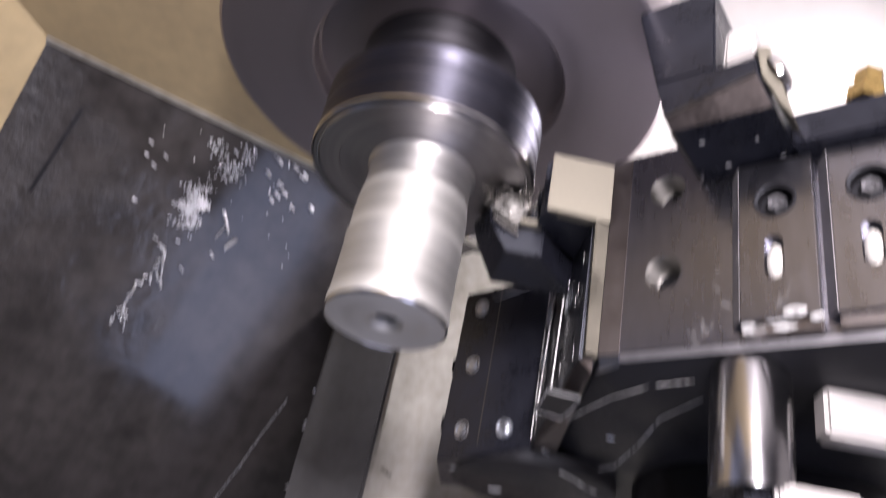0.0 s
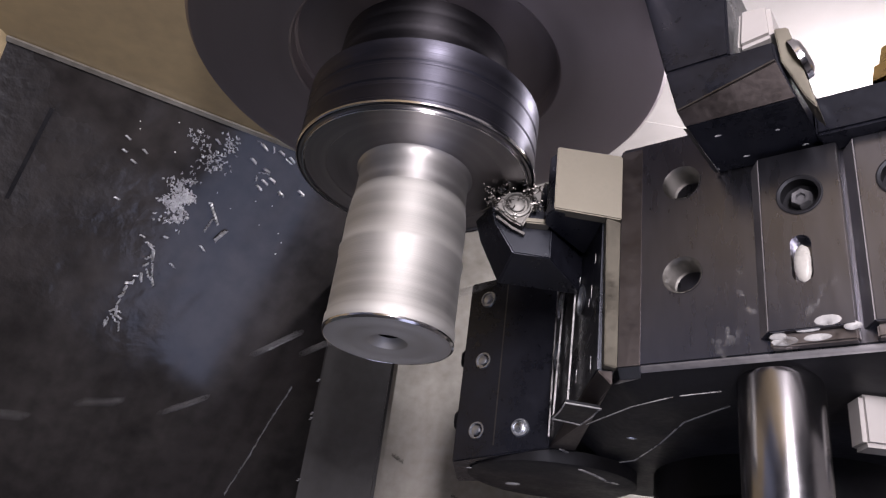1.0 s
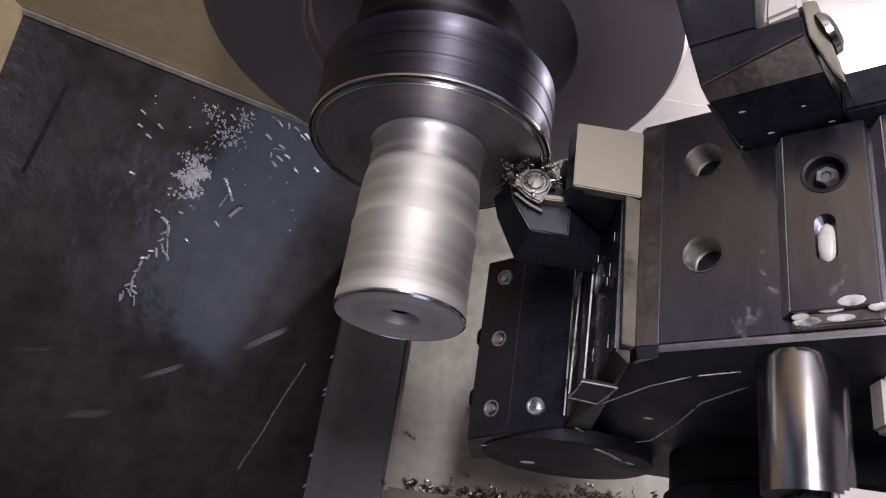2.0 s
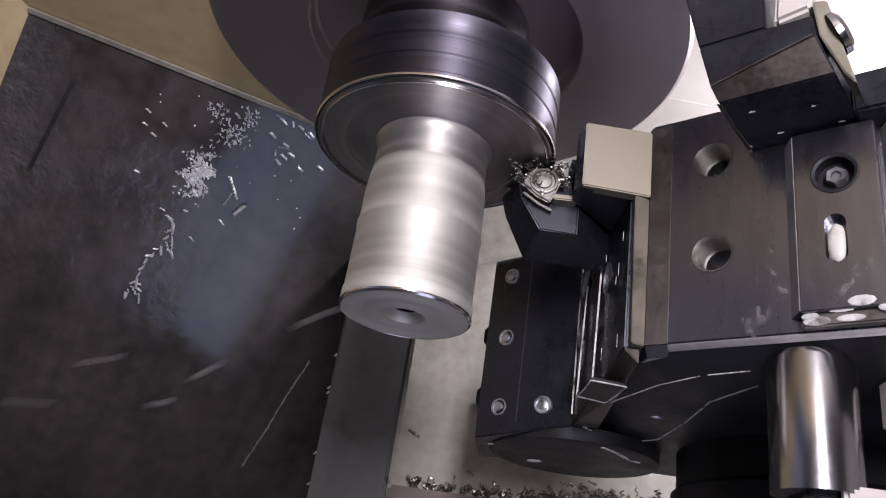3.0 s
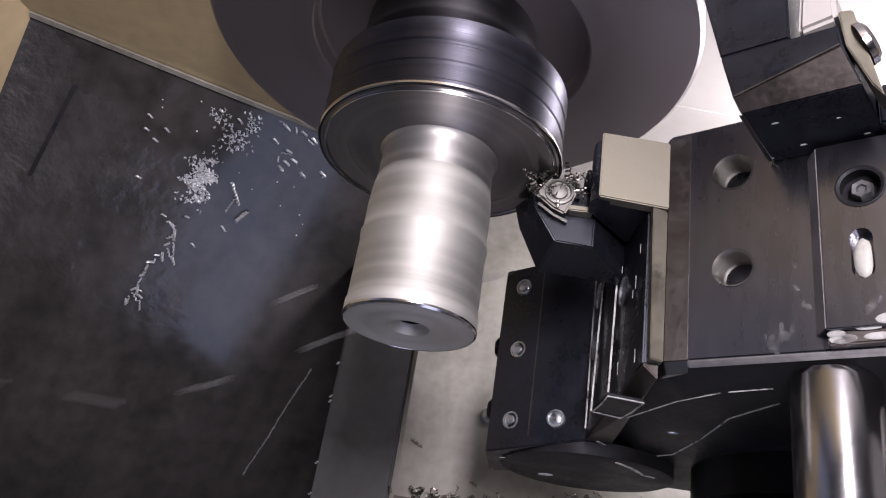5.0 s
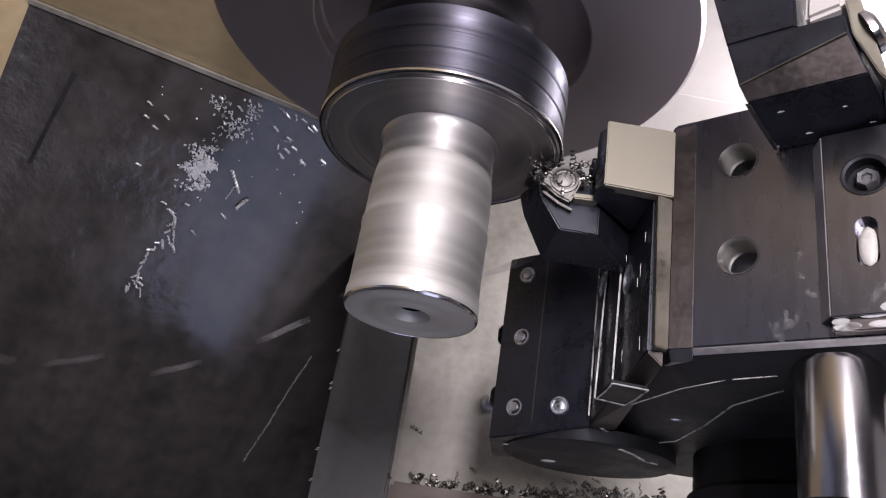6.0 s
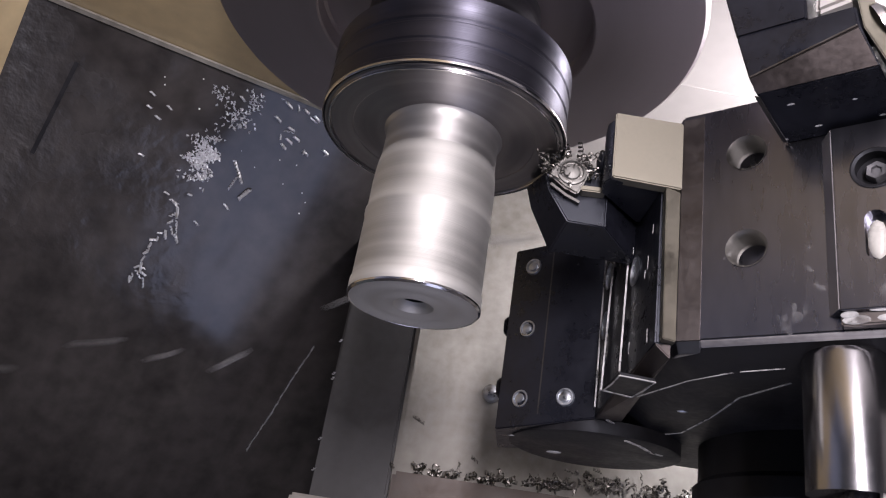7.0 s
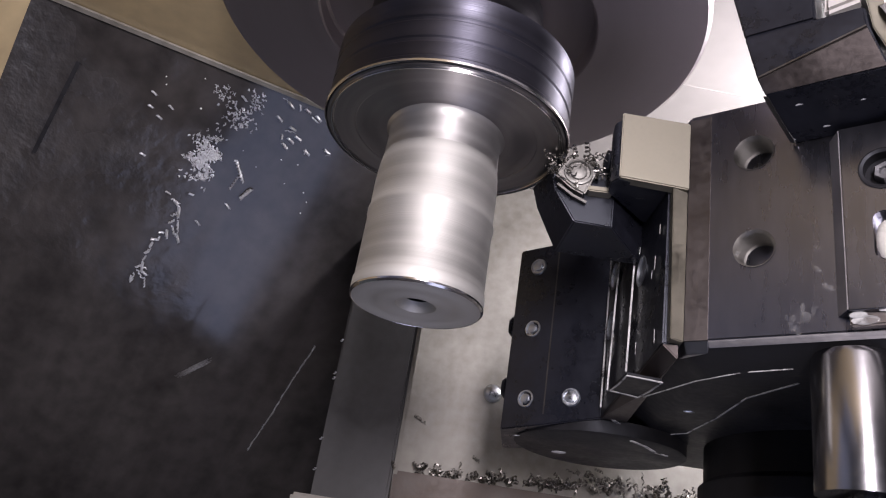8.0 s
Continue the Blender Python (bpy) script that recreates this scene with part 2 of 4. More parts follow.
broken(FILM, 190, 0.14, 0.4, 0.7)
broken(FILM_THICK, 160, 0.9, 0.28, 0.5)
TAIL_GREY = material("grey_tail_sheet", (0.17, 0.165, 0.17), 0.5, 0.0, 0.15, 6, 80, 0.08)
BLUE_GREY = material("blue_grey_sheet", (0.24, 0.27, 0.36), 0.5, 0.0, 0.2, 6, 80, 0.08)

# ---- building ----
ORIGIN = {}


def thing(name, origin, label, category, group=""):
    """An Empty at a place in the machine's axes, in centimetres."""
    ob = new(name)
    ob.empty_display_size = 0.02
    ob.matrix_basis = MACHINE @ Matrix.Translation(Vector(origin) * CM)
    ORIGIN[ob.name] = Vector(origin)
    return tagged(ob, label, category, group)


def mesh_of(name, bm, mat, origin, smooth=35):
    for v in bm.verts:
        v.co = (v.co - origin) * CM
    bm.normal_update()
    for e in bm.edges:
        if len(e.link_faces) == 2:
            e.smooth = e.calc_face_angle(0) < radians(smooth)
    for f in bm.faces:
        f.smooth = True
    me = bpy.data.meshes.new(name)
    bm.to_mesh(me)
    bm.free()
    for k in mat if isinstance(mat, (list, tuple)) else [mat]:
        me.materials.append(k)
    return me


def part(name, bm, mat, parent, label=""):
    origin = ORIGIN[parent.name]
    ob = new(name, mesh_of(name, bm, mat, origin))
    ob.parent = parent
    ORIGIN[ob.name] = origin
    return tagged(ob, label)


def single(name, bm, mat, origin, label, category="", group="", kind=""):
    ob = new(name, mesh_of(name, bm, mat, Vector(origin)))
    ob.matrix_basis = MACHINE @ Matrix.Translation(Vector(origin) * CM)
    ORIGIN[ob.name] = Vector(origin)
    return tagged(ob, label, category, group, kind)


def bevelled(bm, width, segments=2, sharp=20):
    if width:
        edges = [e for e in bm.edges if len(e.link_faces) == 2 and e.calc_face_angle(0) > radians(sharp)]
        bmesh.ops.bevel(bm, geom=edges, offset=width, segments=segments, affect="EDGES", clamp_overlap=True)
    return bm


def box(lo, hi, bevel=0.05, turn=None):
    bm = bmesh.new()
    bmesh.ops.create_cube(bm, size=1)
    lo, hi = Vector(lo), Vector(hi)
    for v in bm.verts:
        v.co = Vector(((lo[i] + hi[i]) / 2 + v.co[i] * (hi[i] - lo[i])) for i in range(3))
    bevelled(bm, bevel)
    if turn:
        bm.transform(turn)
    return bm


def prism(points, lo, hi, bevel=0.05, axis="z"):
    """A polygon swept along one axis. points: (x, y) for z, (x, z) for y, (y, z) for x."""
    bm = bmesh.new()
    put = {"z": lambda p, h: (p[0], p[1], h), "y": lambda p, h: (p[0], h, p[1]), "x": lambda p, h: (h, p[0], p[1])}[axis]
    a = [bm.verts.new(put(p, lo)) for p in points]
    c = [bm.verts.new(put(p, hi)) for p in points]
    bm.faces.new(a)
    bm.faces.new(c)
    for i in range(len(a)):
        j = (i + 1) % len(a)
        bm.faces.new((a[i], a[j], c[j], c[i]))
    bmesh.ops.recalc_face_normals(bm, faces=bm.faces)
    return bevelled(bm, bevel)


def revolve(profile, centre=(0, 0, 0), direction=(0, 0, 1), seg=96):
    """(radius, height) pairs turned about an axis; closed where the radius is 0."""
    bm = bmesh.new()
    rings = []
    for r, h in profile:
        if r < 1e-6:
            rings.append([bm.verts.new((0, 0, h))])
        else:
            rings.append([bm.verts.new((r * math.cos(2 * math.pi * k / seg), r * math.sin(2 * math.pi * k / seg), h)) for k in range(seg)])
    for a, c in zip(rings, rings[1:]):
        for k in range(seg):
            j = (k + 1) % seg
            if len(a) == 1 and len(c) > 1:
                bm.faces.new((a[0], c[j], c[k]))
            elif len(c) == 1 and len(a) > 1:
                bm.faces.new((a[k], a[j], c[0]))
            elif len(a) > 1:
                bm.faces.new((a[k], a[j], c[j], c[k]))
    bmesh.ops.recalc_face_normals(bm, faces=bm.faces)
    q = Vector((0, 0, 1)).rotation_difference(Vector(direction))
    bm.transform(Matrix.Translation(centre) @ q.to_matrix().to_4x4())
    return bm


def sheet(corners, thick, away):
    """A flat plate from its corners, thickened along the vector away."""
    bm = bmesh.new()
    a = [bm.verts.new(c) for c in corners]
    d = Vector(away).normalized() * thick
    c = [bm.verts.new(Vector(v.co) + d) for v in a]
    bm.faces.new(a)
    bm.faces.new(c)
    for i in range(len(a)):
        j = (i + 1) % len(a)
        bm.faces.new((a[i], a[j], c[j], c[i]))
    bmesh.ops.recalc_face_normals(bm, faces=bm.faces)
    return bm


def merged(*parts):
    out = bmesh.new()
    for p in parts:
        me = bpy.data.meshes.new("joined")
        p.to_mesh(me)
        p.free()
        out.from_mesh(me)
        bpy.data.meshes.remove(me)
    return out


def ribbon(points, width, thick, normal):
    """A thin strip with depth along a line of points."""
    bm = bmesh.new()
    rows = []
    nrm = Vector(normal).normalized()
    pts = [Vector(p) for p in points]
    for i, p in enumerate(pts):
        d = (pts[min(i + 1, len(pts) - 1)] - pts[max(i - 1, 0)]).normalized()
        s = d.cross(nrm).normalized() * width / 2
        u = nrm * thick
        rows.append([bm.verts.new(p + k) for k in (s, s + u, u - s, -s)])
    for a, c in zip(rows, rows[1:]):
        for k in range(4):
            j = (k + 1) % 4
            bm.faces.new((a[k], a[j], c[j], c[k]))
    bm.faces.new(rows[0])
    bm.faces.new(rows[-1][::-1])
    bmesh.ops.recalc_face_normals(bm, faces=bm.faces)
    return bm


def hull(points, bevel=0.06):
    bm = bmesh.new()
    for p in points:
        bm.verts.new(p)
    bmesh.ops.convex_hull(bm, input=bm.verts)
    bmesh.ops.dissolve_limit(bm, angle_limit=radians(4), verts=bm.verts, edges=bm.edges)
    bmesh.ops.recalc_face_normals(bm, faces=bm.faces)
    return bevelled(bm, bevel)


def loft(sections, bevel=0.0):
    """A closed body through outlines of equal count."""
    bm = bmesh.new()
    rows = [[bm.verts.new(p) for p in row] for row in sections]
    n = len(rows[0])
    for a, c in zip(rows, rows[1:]):
        for k in range(n):
            j = (k + 1) % n
            bm.faces.new((a[k], a[j], c[j], c[k]))
    bm.faces.new(rows[0])
    bm.faces.new(rows[-1][::-1])
    bmesh.ops.recalc_face_normals(bm, faces=bm.faces)
    return bevelled(bm, bevel)


def bead(place, normal, r, flat=0.45, stretch=1.0, along=(0, 0, 1)):
    bm = bmesh.new()
    bmesh.ops.create_icosphere(bm, subdivisions=2, radius=1)
    n = Vector(normal).normalized()
    a = Vector(along) - n * n.dot(Vector(along))
    a = a.normalized() if a.length > 1e-3 else n.orthogonal().normalized()
    c = n.cross(a)
    m = Matrix((c * r, a * r * stretch, n * r * flat)).transposed().to_4x4()
    bm.transform(Matrix.Translation(place) @ m)
    return bm


def cut(ob, *cutters):
    """Takes the cutters' shapes out of ob for good."""
    for bm in cutters:
        tool = new("cutter", mesh_of("cutter", bm, SCREW_STEEL, ORIGIN[ob.name]))
        tool.parent = ob.parent
        mod = ob.modifiers.new("cut", "BOOLEAN")
        mod.object, mod.solver = tool, "EXACT"
        bpy.context.view_layer.update()
        me = bpy.data.meshes.new_from_object(ob.evaluated_get(bpy.context.evaluated_depsgraph_get()))
        ob.modifiers.remove(mod)
        ob.data = me
        for f in me.polygons:
            f.use_smooth = False
        bpy.data.objects.remove(tool)
    return ob


def rod(centre, direction, r, length, seg=40):
    return revolve([(0, -length / 2), (r, -length / 2), (r, length / 2), (0, length / 2)], centre, direction, seg)


# ---- the machine's cabinet ----
def chute_y(x, z):
    return 19.47 + 0.554 * (x + 15) - 1.0023 * (z - 10)


ZW = 17.0
CHUTE_N = Vector((0.554, -1, -1.0023)).normalized()


def cabinet():
    # corners of the dark chute sheet
    c1, c2 = (-23.0, ZW), (10.0, ZW)
    a = (-23.0, chute_y(-23.0, ZW), ZW)
    bq = (10.0, chute_y(10.0, ZW), ZW)
    low = -24.0
    xl = -23.0 - 0.50 * (ZW - low)
    c = (10.0, chute_y(10.0, low), low)
    dd = (xl, chute_y(xl, low), low)
    single("chute", sheet([a, bq, c, dd], 0.4, -CHUTE_N), WET_BLACK, a, "oily black sheet-metal chip chute, wet and strewn with chips", "chute", kind="structure")
    single("wall_headstock", sheet([(-60, -70, ZW), (1, -70, ZW), (1, 45, ZW), (-60, 45, ZW)], 1.5, (0, 0, 1)), CREAM, (0, 0, ZW), "cream-painted headstock wall behind the chuck", "wall", kind="structure")
    # same wall as the cream side; the strong light is painted as white
    single("wall_headstock_lit", sheet([(1, -70, ZW), (60, -70, ZW), (60, 45, ZW), (1, 45, ZW)], 1.5, (0, 0, 1)), WHITE, (1, 0, ZW), "headstock wall beside the chuck, painted whiter for the strong light", "wall", kind="structure")
    single("trim_step", sheet([(4, 9.1, ZW - 0.01), (47, 14.4, ZW - 0.01), (47, 44.9, ZW - 0.01), (4, 44.9, ZW - 0.01)], 0.02, (0, 0, -1)), WHITE, (4, 9, ZW), "painted step on the lit side of the headstock wall", "trim", kind="structure")
    # the front wall stands on the chute's edge
    up = Vector((-0.25, -1, 0.0)).normalized() * 26
    out = up * 2.4
    a2, d2 = Vector(a), Vector(dd)
    # unseen blue panel, added so that the steel reflects blue
    single("wall_front_blue", sheet([a2 + up, d2 + up, d2 + out, a2 + out], 1.0, (-1, 0, 0)), BLUE_GREY, a, "unseen blue-grey panel above the front wall, added for reflections", "door", kind="structure")
    single("wall_front", sheet([a2, d2, d2 + up, a2 + up], 1.0, (-1, 0, 0)), CREAM, a, "cream-painted front wall above the chute", "wall", kind="structure")
    # out of view: added only to turn the turret facet's reflection blue
    single("wall_blue_panel", box((-59, -69.9, ZW - 1.0), (-15.5, -21, ZW - 0.02), 0.2), BLUE_GREY, (-30, -50, ZW), "unseen blue-grey panel by the headstock wall, added for the facet's reflection", "door frame", kind="structure")
    # rear sheet under the turret
    single("way_cover", box((-2.1, 22, -30), (60, 23, ZW - 0.2), 0.25), SHEET, (0, 22, 0), "greasy steel way cover behind the workpiece", "way cover", kind="structure")
    single("side_strip", box((-6.4, 22.1, -30), (-2.12, 23, ZW - 0.2), 0.15), DARK_STRIP, (-4, 22, 0), "dark strip beside the way cover", "guide strip", kind="structure")
    # closing walls
    single("wall_top", sheet([(48, -70, ZW), (48, 45, ZW), (48, 45, -60), (48, -70, -60)], 1.0, (1, 0, 0)), WHITE, (48, 0, 0), "white painted upper wall of the cabinet", "wall", kind="structure")
    single("wall_tail", sheet([(-60, -70, -60), (60, -70, -60), (60, 45, -60), (-60, 45, -60)], 1.0, (0, 0, -1)), TAIL_GREY, (0, 0, -60), "grey-painted tailstock end wall", "wall", kind="structure")
    single("wall_door", sheet([(-60, -70, ZW), (48, -70, ZW), (48, -70, -60), (-60, -70, -60)], 1.0, (0, -1, 0)), BLUE_GREY, (0, -70, 0), "grey sheet-metal sliding door, closed", "door", kind="structure")
    # cream moulding along the foot of the headstock wall
    p0, p1 = Vector(a) + Vector((0, -0.12, -0.1)), Vector(bq) + Vector((0, -0.12, -0.1))
    single("trim_headstock", ribbon([p0, p1], 0.3, 0.14, (0, -0.3, -1)), SHEET, p0, "worn metal trim along the chute", "trim", kind="structure")


# ---- chuck and workpiece ----
def chuck():
    cx = -0.3
    t = thing("lathe_chuck", (cx, 0, ZW), "large round dark steel lathe chuck, spinning", "chuck")
    part("body", revolve([(0, 11.5), (4.9, 11.5), (5.0, 11.4), (5.05, 10.9), (5.12, 10.85), (8.75, 10.85), (8.9, 11.0), (8.9, 14.6), (8.6, 14.8), (6.5, 14.8), (6.5, ZW), (0, ZW)], (cx, 0, 0), seg=160), CHUCK_STEEL, t)
    # nearly black: the deep shadow between flange and chuck is in its colour
    part("collar", revolve([(0, 11.4), (0, 8.8), (3.3, 8.8), (3.3, 9.3), (3.2, 9.5), (3.1, 11.5)], (cx, 0, 0)), COLLAR_STEEL, t, "steel collar gripping the workpiece, darkened for the shadow there")
    return t


def workpiece():
    t = thing("workpiece", (0, 0, 6), "flanged steel shaft being turned, bright and spinning", "workpiece")
    part("shaft", revolve([(2.0, 0.02), (2.06, 0.03), (2.1, 0.1), (2.1, 0.5), (2.06, 0.6), (2.04, 2.65), (2.07, 2.8), (2.07, 2.92), (2.02, 3.05), (2.02, 4.0), (2.0, 4.4), (1.97, 4.7), (1.93, 4.95), (1.74, 4.97)]), STEEL_TURNED, t)
    part("neck", revolve([(1.74, 4.9), (1.925, 4.94), (1.91, 5.3), (1.9, 5.8), (1.91, 5.98), (1.95, 6.1), (2.03, 6.178)]), NECK_STEEL, t, "smooth bright neck of the shaft")
    part("end_face", revolve([(0.42, 0.3), (0.62, 0.03), (0.65, 0), (2.03, 0), (2.03, 0.2)]), FACED_STEEL, t, "flat faced end with a centre hole")
    # black lining holds the hole's shade in its colour
    part("centre_hole", revolve([(0, 2.6), (0.36, 2.4), (0.4, 0.5), (0.43, 0.29)]), OILY_BLACK, t, "centre hole in the end, lined black for its shade")
    part("rim", revolve([(2.02, 0.01), (2.05, -0.01), (2.11, 0.05), (2.11, 0.11)]), BRIGHT_STEEL, t, "bright edge of the shaft's end")
    part("flange_face", revolve([(1.9, 6.175), (2.55, 6.18), (2.6, 6.2), (3.1, 6.2), (3.13, 6.17), (3.85, 6.16), (3.9, 6.1), (3.97, 6.1), (4.0, 6.16), (4.08, 6.16), (4.08, 6.3)], seg=128), FLANGE_FACE, t, "finely turned face of the flange")
    part("flange", revolve([(4.0, 6.2), (4.1, 6.17), (4.19, 6.25), (4.19, 6.36), (4.14, 6.42), (4.13, 6.95), (4.08, 7.0), (4.08, 7.12), (4.13, 7.17), (4.13, 7.75), (4.09, 7.8), (4.09, 7.9), (4.14, 7.95), (4.14, 8.3), (4.16, 8.34), (4.15, 8.75), (4.05, 8.8), (2.0, 8.8)], seg=128), STEEL_FLANGE, t, "grooved dark steel flange")
    part("rim", revolve([(3.9, 6.09), (3.91, 6.07), (3.935, 6.07), (3.945, 6.09)], seg=128), BRIGHT_STEEL, t, "bright turned ring on the flange face")
    part("rim", revolve([(4.13, 6.165), (4.15, 6.145), (4.185, 6.18), (4.192, 6.25)], seg=128), BRIGHT_STEEL, t, "bright turned edge of the flange")
    return t


# ---- turret and tools (at the end of the cut) ----
# the working facet of the turret is turned by 35 degrees: u runs along it, h stands off it
FACET = Vector((8.54, -1.5, 0))
ALONG, OFF = Vector((math.cos(radians(35)), -math.sin(radians(35)), 0)), Vector((-math.sin(radians(35)), -math.cos(radians(35)), 0))


def on_facet(u, h, z):
    return FACET + ALONG * u + OFF * h + Vector((0, 0, z))


def facet_bm(bm):
    """Takes a shape from (u, h, z) to the machine's axes."""
    for v in bm.verts:
        v.co = on_facet(*v.co)
    bmesh.ops.recalc_face_normals(bm, faces=bm.faces)
    return bm


def facet_rod(u, z, r, length):
    return rod(on_facet(u, 0, z), OFF, r, length)


def turret():
    t = thing("turret", (13, 6, 3), "dark steel tool turret with flat ground facets", "turret")
    end = on_facet(8.6, 0, 0)
    rim = [(7.93, -0.6), (7.97, -1.12), (8.54, -1.5), (end.x, end.y), (19.5, -3.5), (21.5, 3), (20.5, 10), (16, 15.5), (9, 15.5), (7.85, 12.6)]
    disc = part("disc", prism(rim, -0.37, 7.37, 0.06), GROUND_STEEL, t)
    inner = [(8.0, -0.5), (8.08, -1.02), (8.6, -1.38), (end.x - 0.1, end.y + 0.12), (19.2, -3.0), (21, 3), (20, 9.6), (15.6, 15), (9, 15), (8.0, 12.6)]
    part("underside", hull([(x, y, -0.5) for x, y in inner] + [(14 + (x - 14) * 0.86, 5.5 + (y - 5.5) * 0.86, -1.0) for x, y in inner], 0.02), OILY_BLACK, t, "black oily underside of the turret")
    bevel = [(p, q) for p, q in zip(rim, inner)]
    part("facet_edge", hull([(*bevel[k][0], -0.36) for k in (2, 3)] + [(*bevel[k][0], -0.42) for k in (2, 3)] + [(*bevel[k][1], z) for k in (2, 3) for z in (-0.36, -0.56)], 0.02), PALE_EDGE, t, "pale worn lower edge of the facet")
    part("chamfer_edge", hull([(*bevel[k][0], -0.36) for k in (0, 1, 2)] + [(*bevel[k][1], z) for k in (0, 1, 2) for z in (-0.36, -0.7)], 0.02), GROUND_STEEL, t)
    part("hub", revolve([(0, -6), (4.6, -6), (4.8, -5.8), (4.8, -3.6), (5.1, -3.3), (5.1, -2.6), (4.9, -2.4), (4.9, -0.9)], (16.2, 8.3, 0)), OILY_BLACK, t)
    part("flange", revolve([(0, -1.6), (3.3, -1.6), (3.5, -1.52), (3.5, -1.0)], (7.4, 10.4, 0)), OILY_BLACK, t)
    # thin skin that puts the slanted face's brown reflection into its colour
    part("chamfer", prism([(7.955, -1.14), (8.525, -1.52), (8.56, -1.46), (7.99, -1.08)], -0.35, 7.2, 0.01), BROWN_STEEL, t, "chamfer of the facet, tinted brown for its reflection")
    holes = ((1.3, 5.56), (1.29, 2.35))
    cut(disc, *[facet_rod(u, z, 0.57, 1.8) for u, z in holes])
    for u, z in holes:
        threads = [(0.60, -0.03), (0.57, 0.0)] + [(0.57 - 0.05 * (k % 2), 0.06 * k) for k in range(1, 15)] + [(0.5, 0.9), (0, 0.91)]
        part("threaded_hole", revolve(threads, on_facet(u, 0, z), -OFF, 48), BORE_STEEL, t)
    for u, wide in ((3.43, 2.42), (5.95, 2.6)):
        cb = part("clamp_block", facet_bm(prism([(u + 0.02, 0.0), (u + 0.32, 0.5), (u + wide, 0.5), (u + wide, 0.0)], 0.03, 5.47, 0.03)), GROUND_STEEL, t, "ground steel clamp block on the facet")
        v = u + 1.36
        cut(cb, rod(on_facet(v, 0.5, 4.0), OFF, 0.58, 0.86), hull([on_facet(v - 0.08 + 0.27 * math.cos(g * 0.3927), h, z + 0.27 * math.sin(g * 0.3927)) for g in range(16) for h in (0.15, 0.8) for z in (2.48, 1.6)], 0))
        # paler skin over the bevel: its brighter reflection put into the colour
        part("side_plate", facet_bm(prism([(u - 0.02, 0.012), (u + 0.30, 0.512), (u + 0.325, 0.512), (u + 0.005, 0.012)], 0.06, 5.42, 0)), PALE_EDGE, cb, "bevelled side of the clamp block, painted pale for its reflection")
        # black lining paints the shade inside the counterbore
        part("counterbore", revolve([(0.58, -0.01), (0.62, -0.025), (0.58, -0.035), (0.5, 0.0), (0.52, 0.4), (0, 0.41)], on_facet(v, 0.5, 4.0), -OFF, 48), OILY_BLACK, cb)
        part("bolt", revolve([(0, 0.22), (0.12, 0.22), (0.15, 0.14), (0.26, 0.12), (0.3, 0.18), (0.3, 0.5)], on_facet(v, 0.5, 4.0), -OFF, 6), DULL_BOLT, cb)
        part("slot", bead(on_facet(v - 0.08, 0.33, 1.96), OFF, 0.25, 0.5, 2.3), DULL_COOLANT, cb, "slot filled with milky coolant")
        part("lip", facet_bm(prism([(u + 0.25, 0.03), (u + 0.32, 0.36), (u + wide, 0.36), (u + wide, 0.03)], -0.34, 0.02, 0.05)), BROWN_STEEL, cb, "worn lower lip of the clamp block")
    return t


def boring_bar():
    t = thing("boring_bar", (12.1, -2.6, -0.7), "bright polished steel bar under the turret", "boring bar")
    c = (12.1, -2.6, 0)
    part("bar", revolve([(0, -4.3), (1.12, -4.3), (1.12, -0.85), (1.05, -0.68), (0.9, -0.6), (0.78, -0.58), (0.78, -0.2)], c, (0, 0, 1), 72), BAR_STEEL, t)
    part("collar", revolve([(0.79, -0.3), (0.98, -0.32), (1.0, -0.5), (0.79, -0.55)], c, (0, 0, 1), 72), GROUND_STEEL, t)
    part("housing", box((13.95, -3.3, -0.95), (17.8, -2.4, -0.4), 0.08), GROUND_STEEL, t, "dark steel housing beside the bar")
    part("bracket", box((13.95, -3.15, -2.4), (17.5, -2.3, -0.97), 0.12), WHITE, t, "white bracket wet with coolant")
    part("clamp_foot", box((11.7, -3.3, -6.5), (14.7, 0.3, -4.25), 0.15), BLACK_STEEL, t, "black foot of the bar")
    part("cover", box((12.35, -3.62, -6.4), (14.6, -3.28, -4.1), 0.1), WHITE, t, "white cover plate on the foot")
    return t


def sloped(points, lows, hi):
    """An upright block whose foot has a height of its own at each corner."""
    bm = prism(points, 0, hi, 0)
    for v in bm.verts:
        if v.co.z < 0.1:
            v.co.z = lows[min(range(len(points)), key=lambda k: (points[k][0] - v.co.x) ** 2 + (points[k][1] - v.co.y) ** 2)]
    bmesh.ops.triangulate(bm, faces=[f for f in bm.faces if len(f.verts) > 4])
    return bevelled(bm, 0.05)


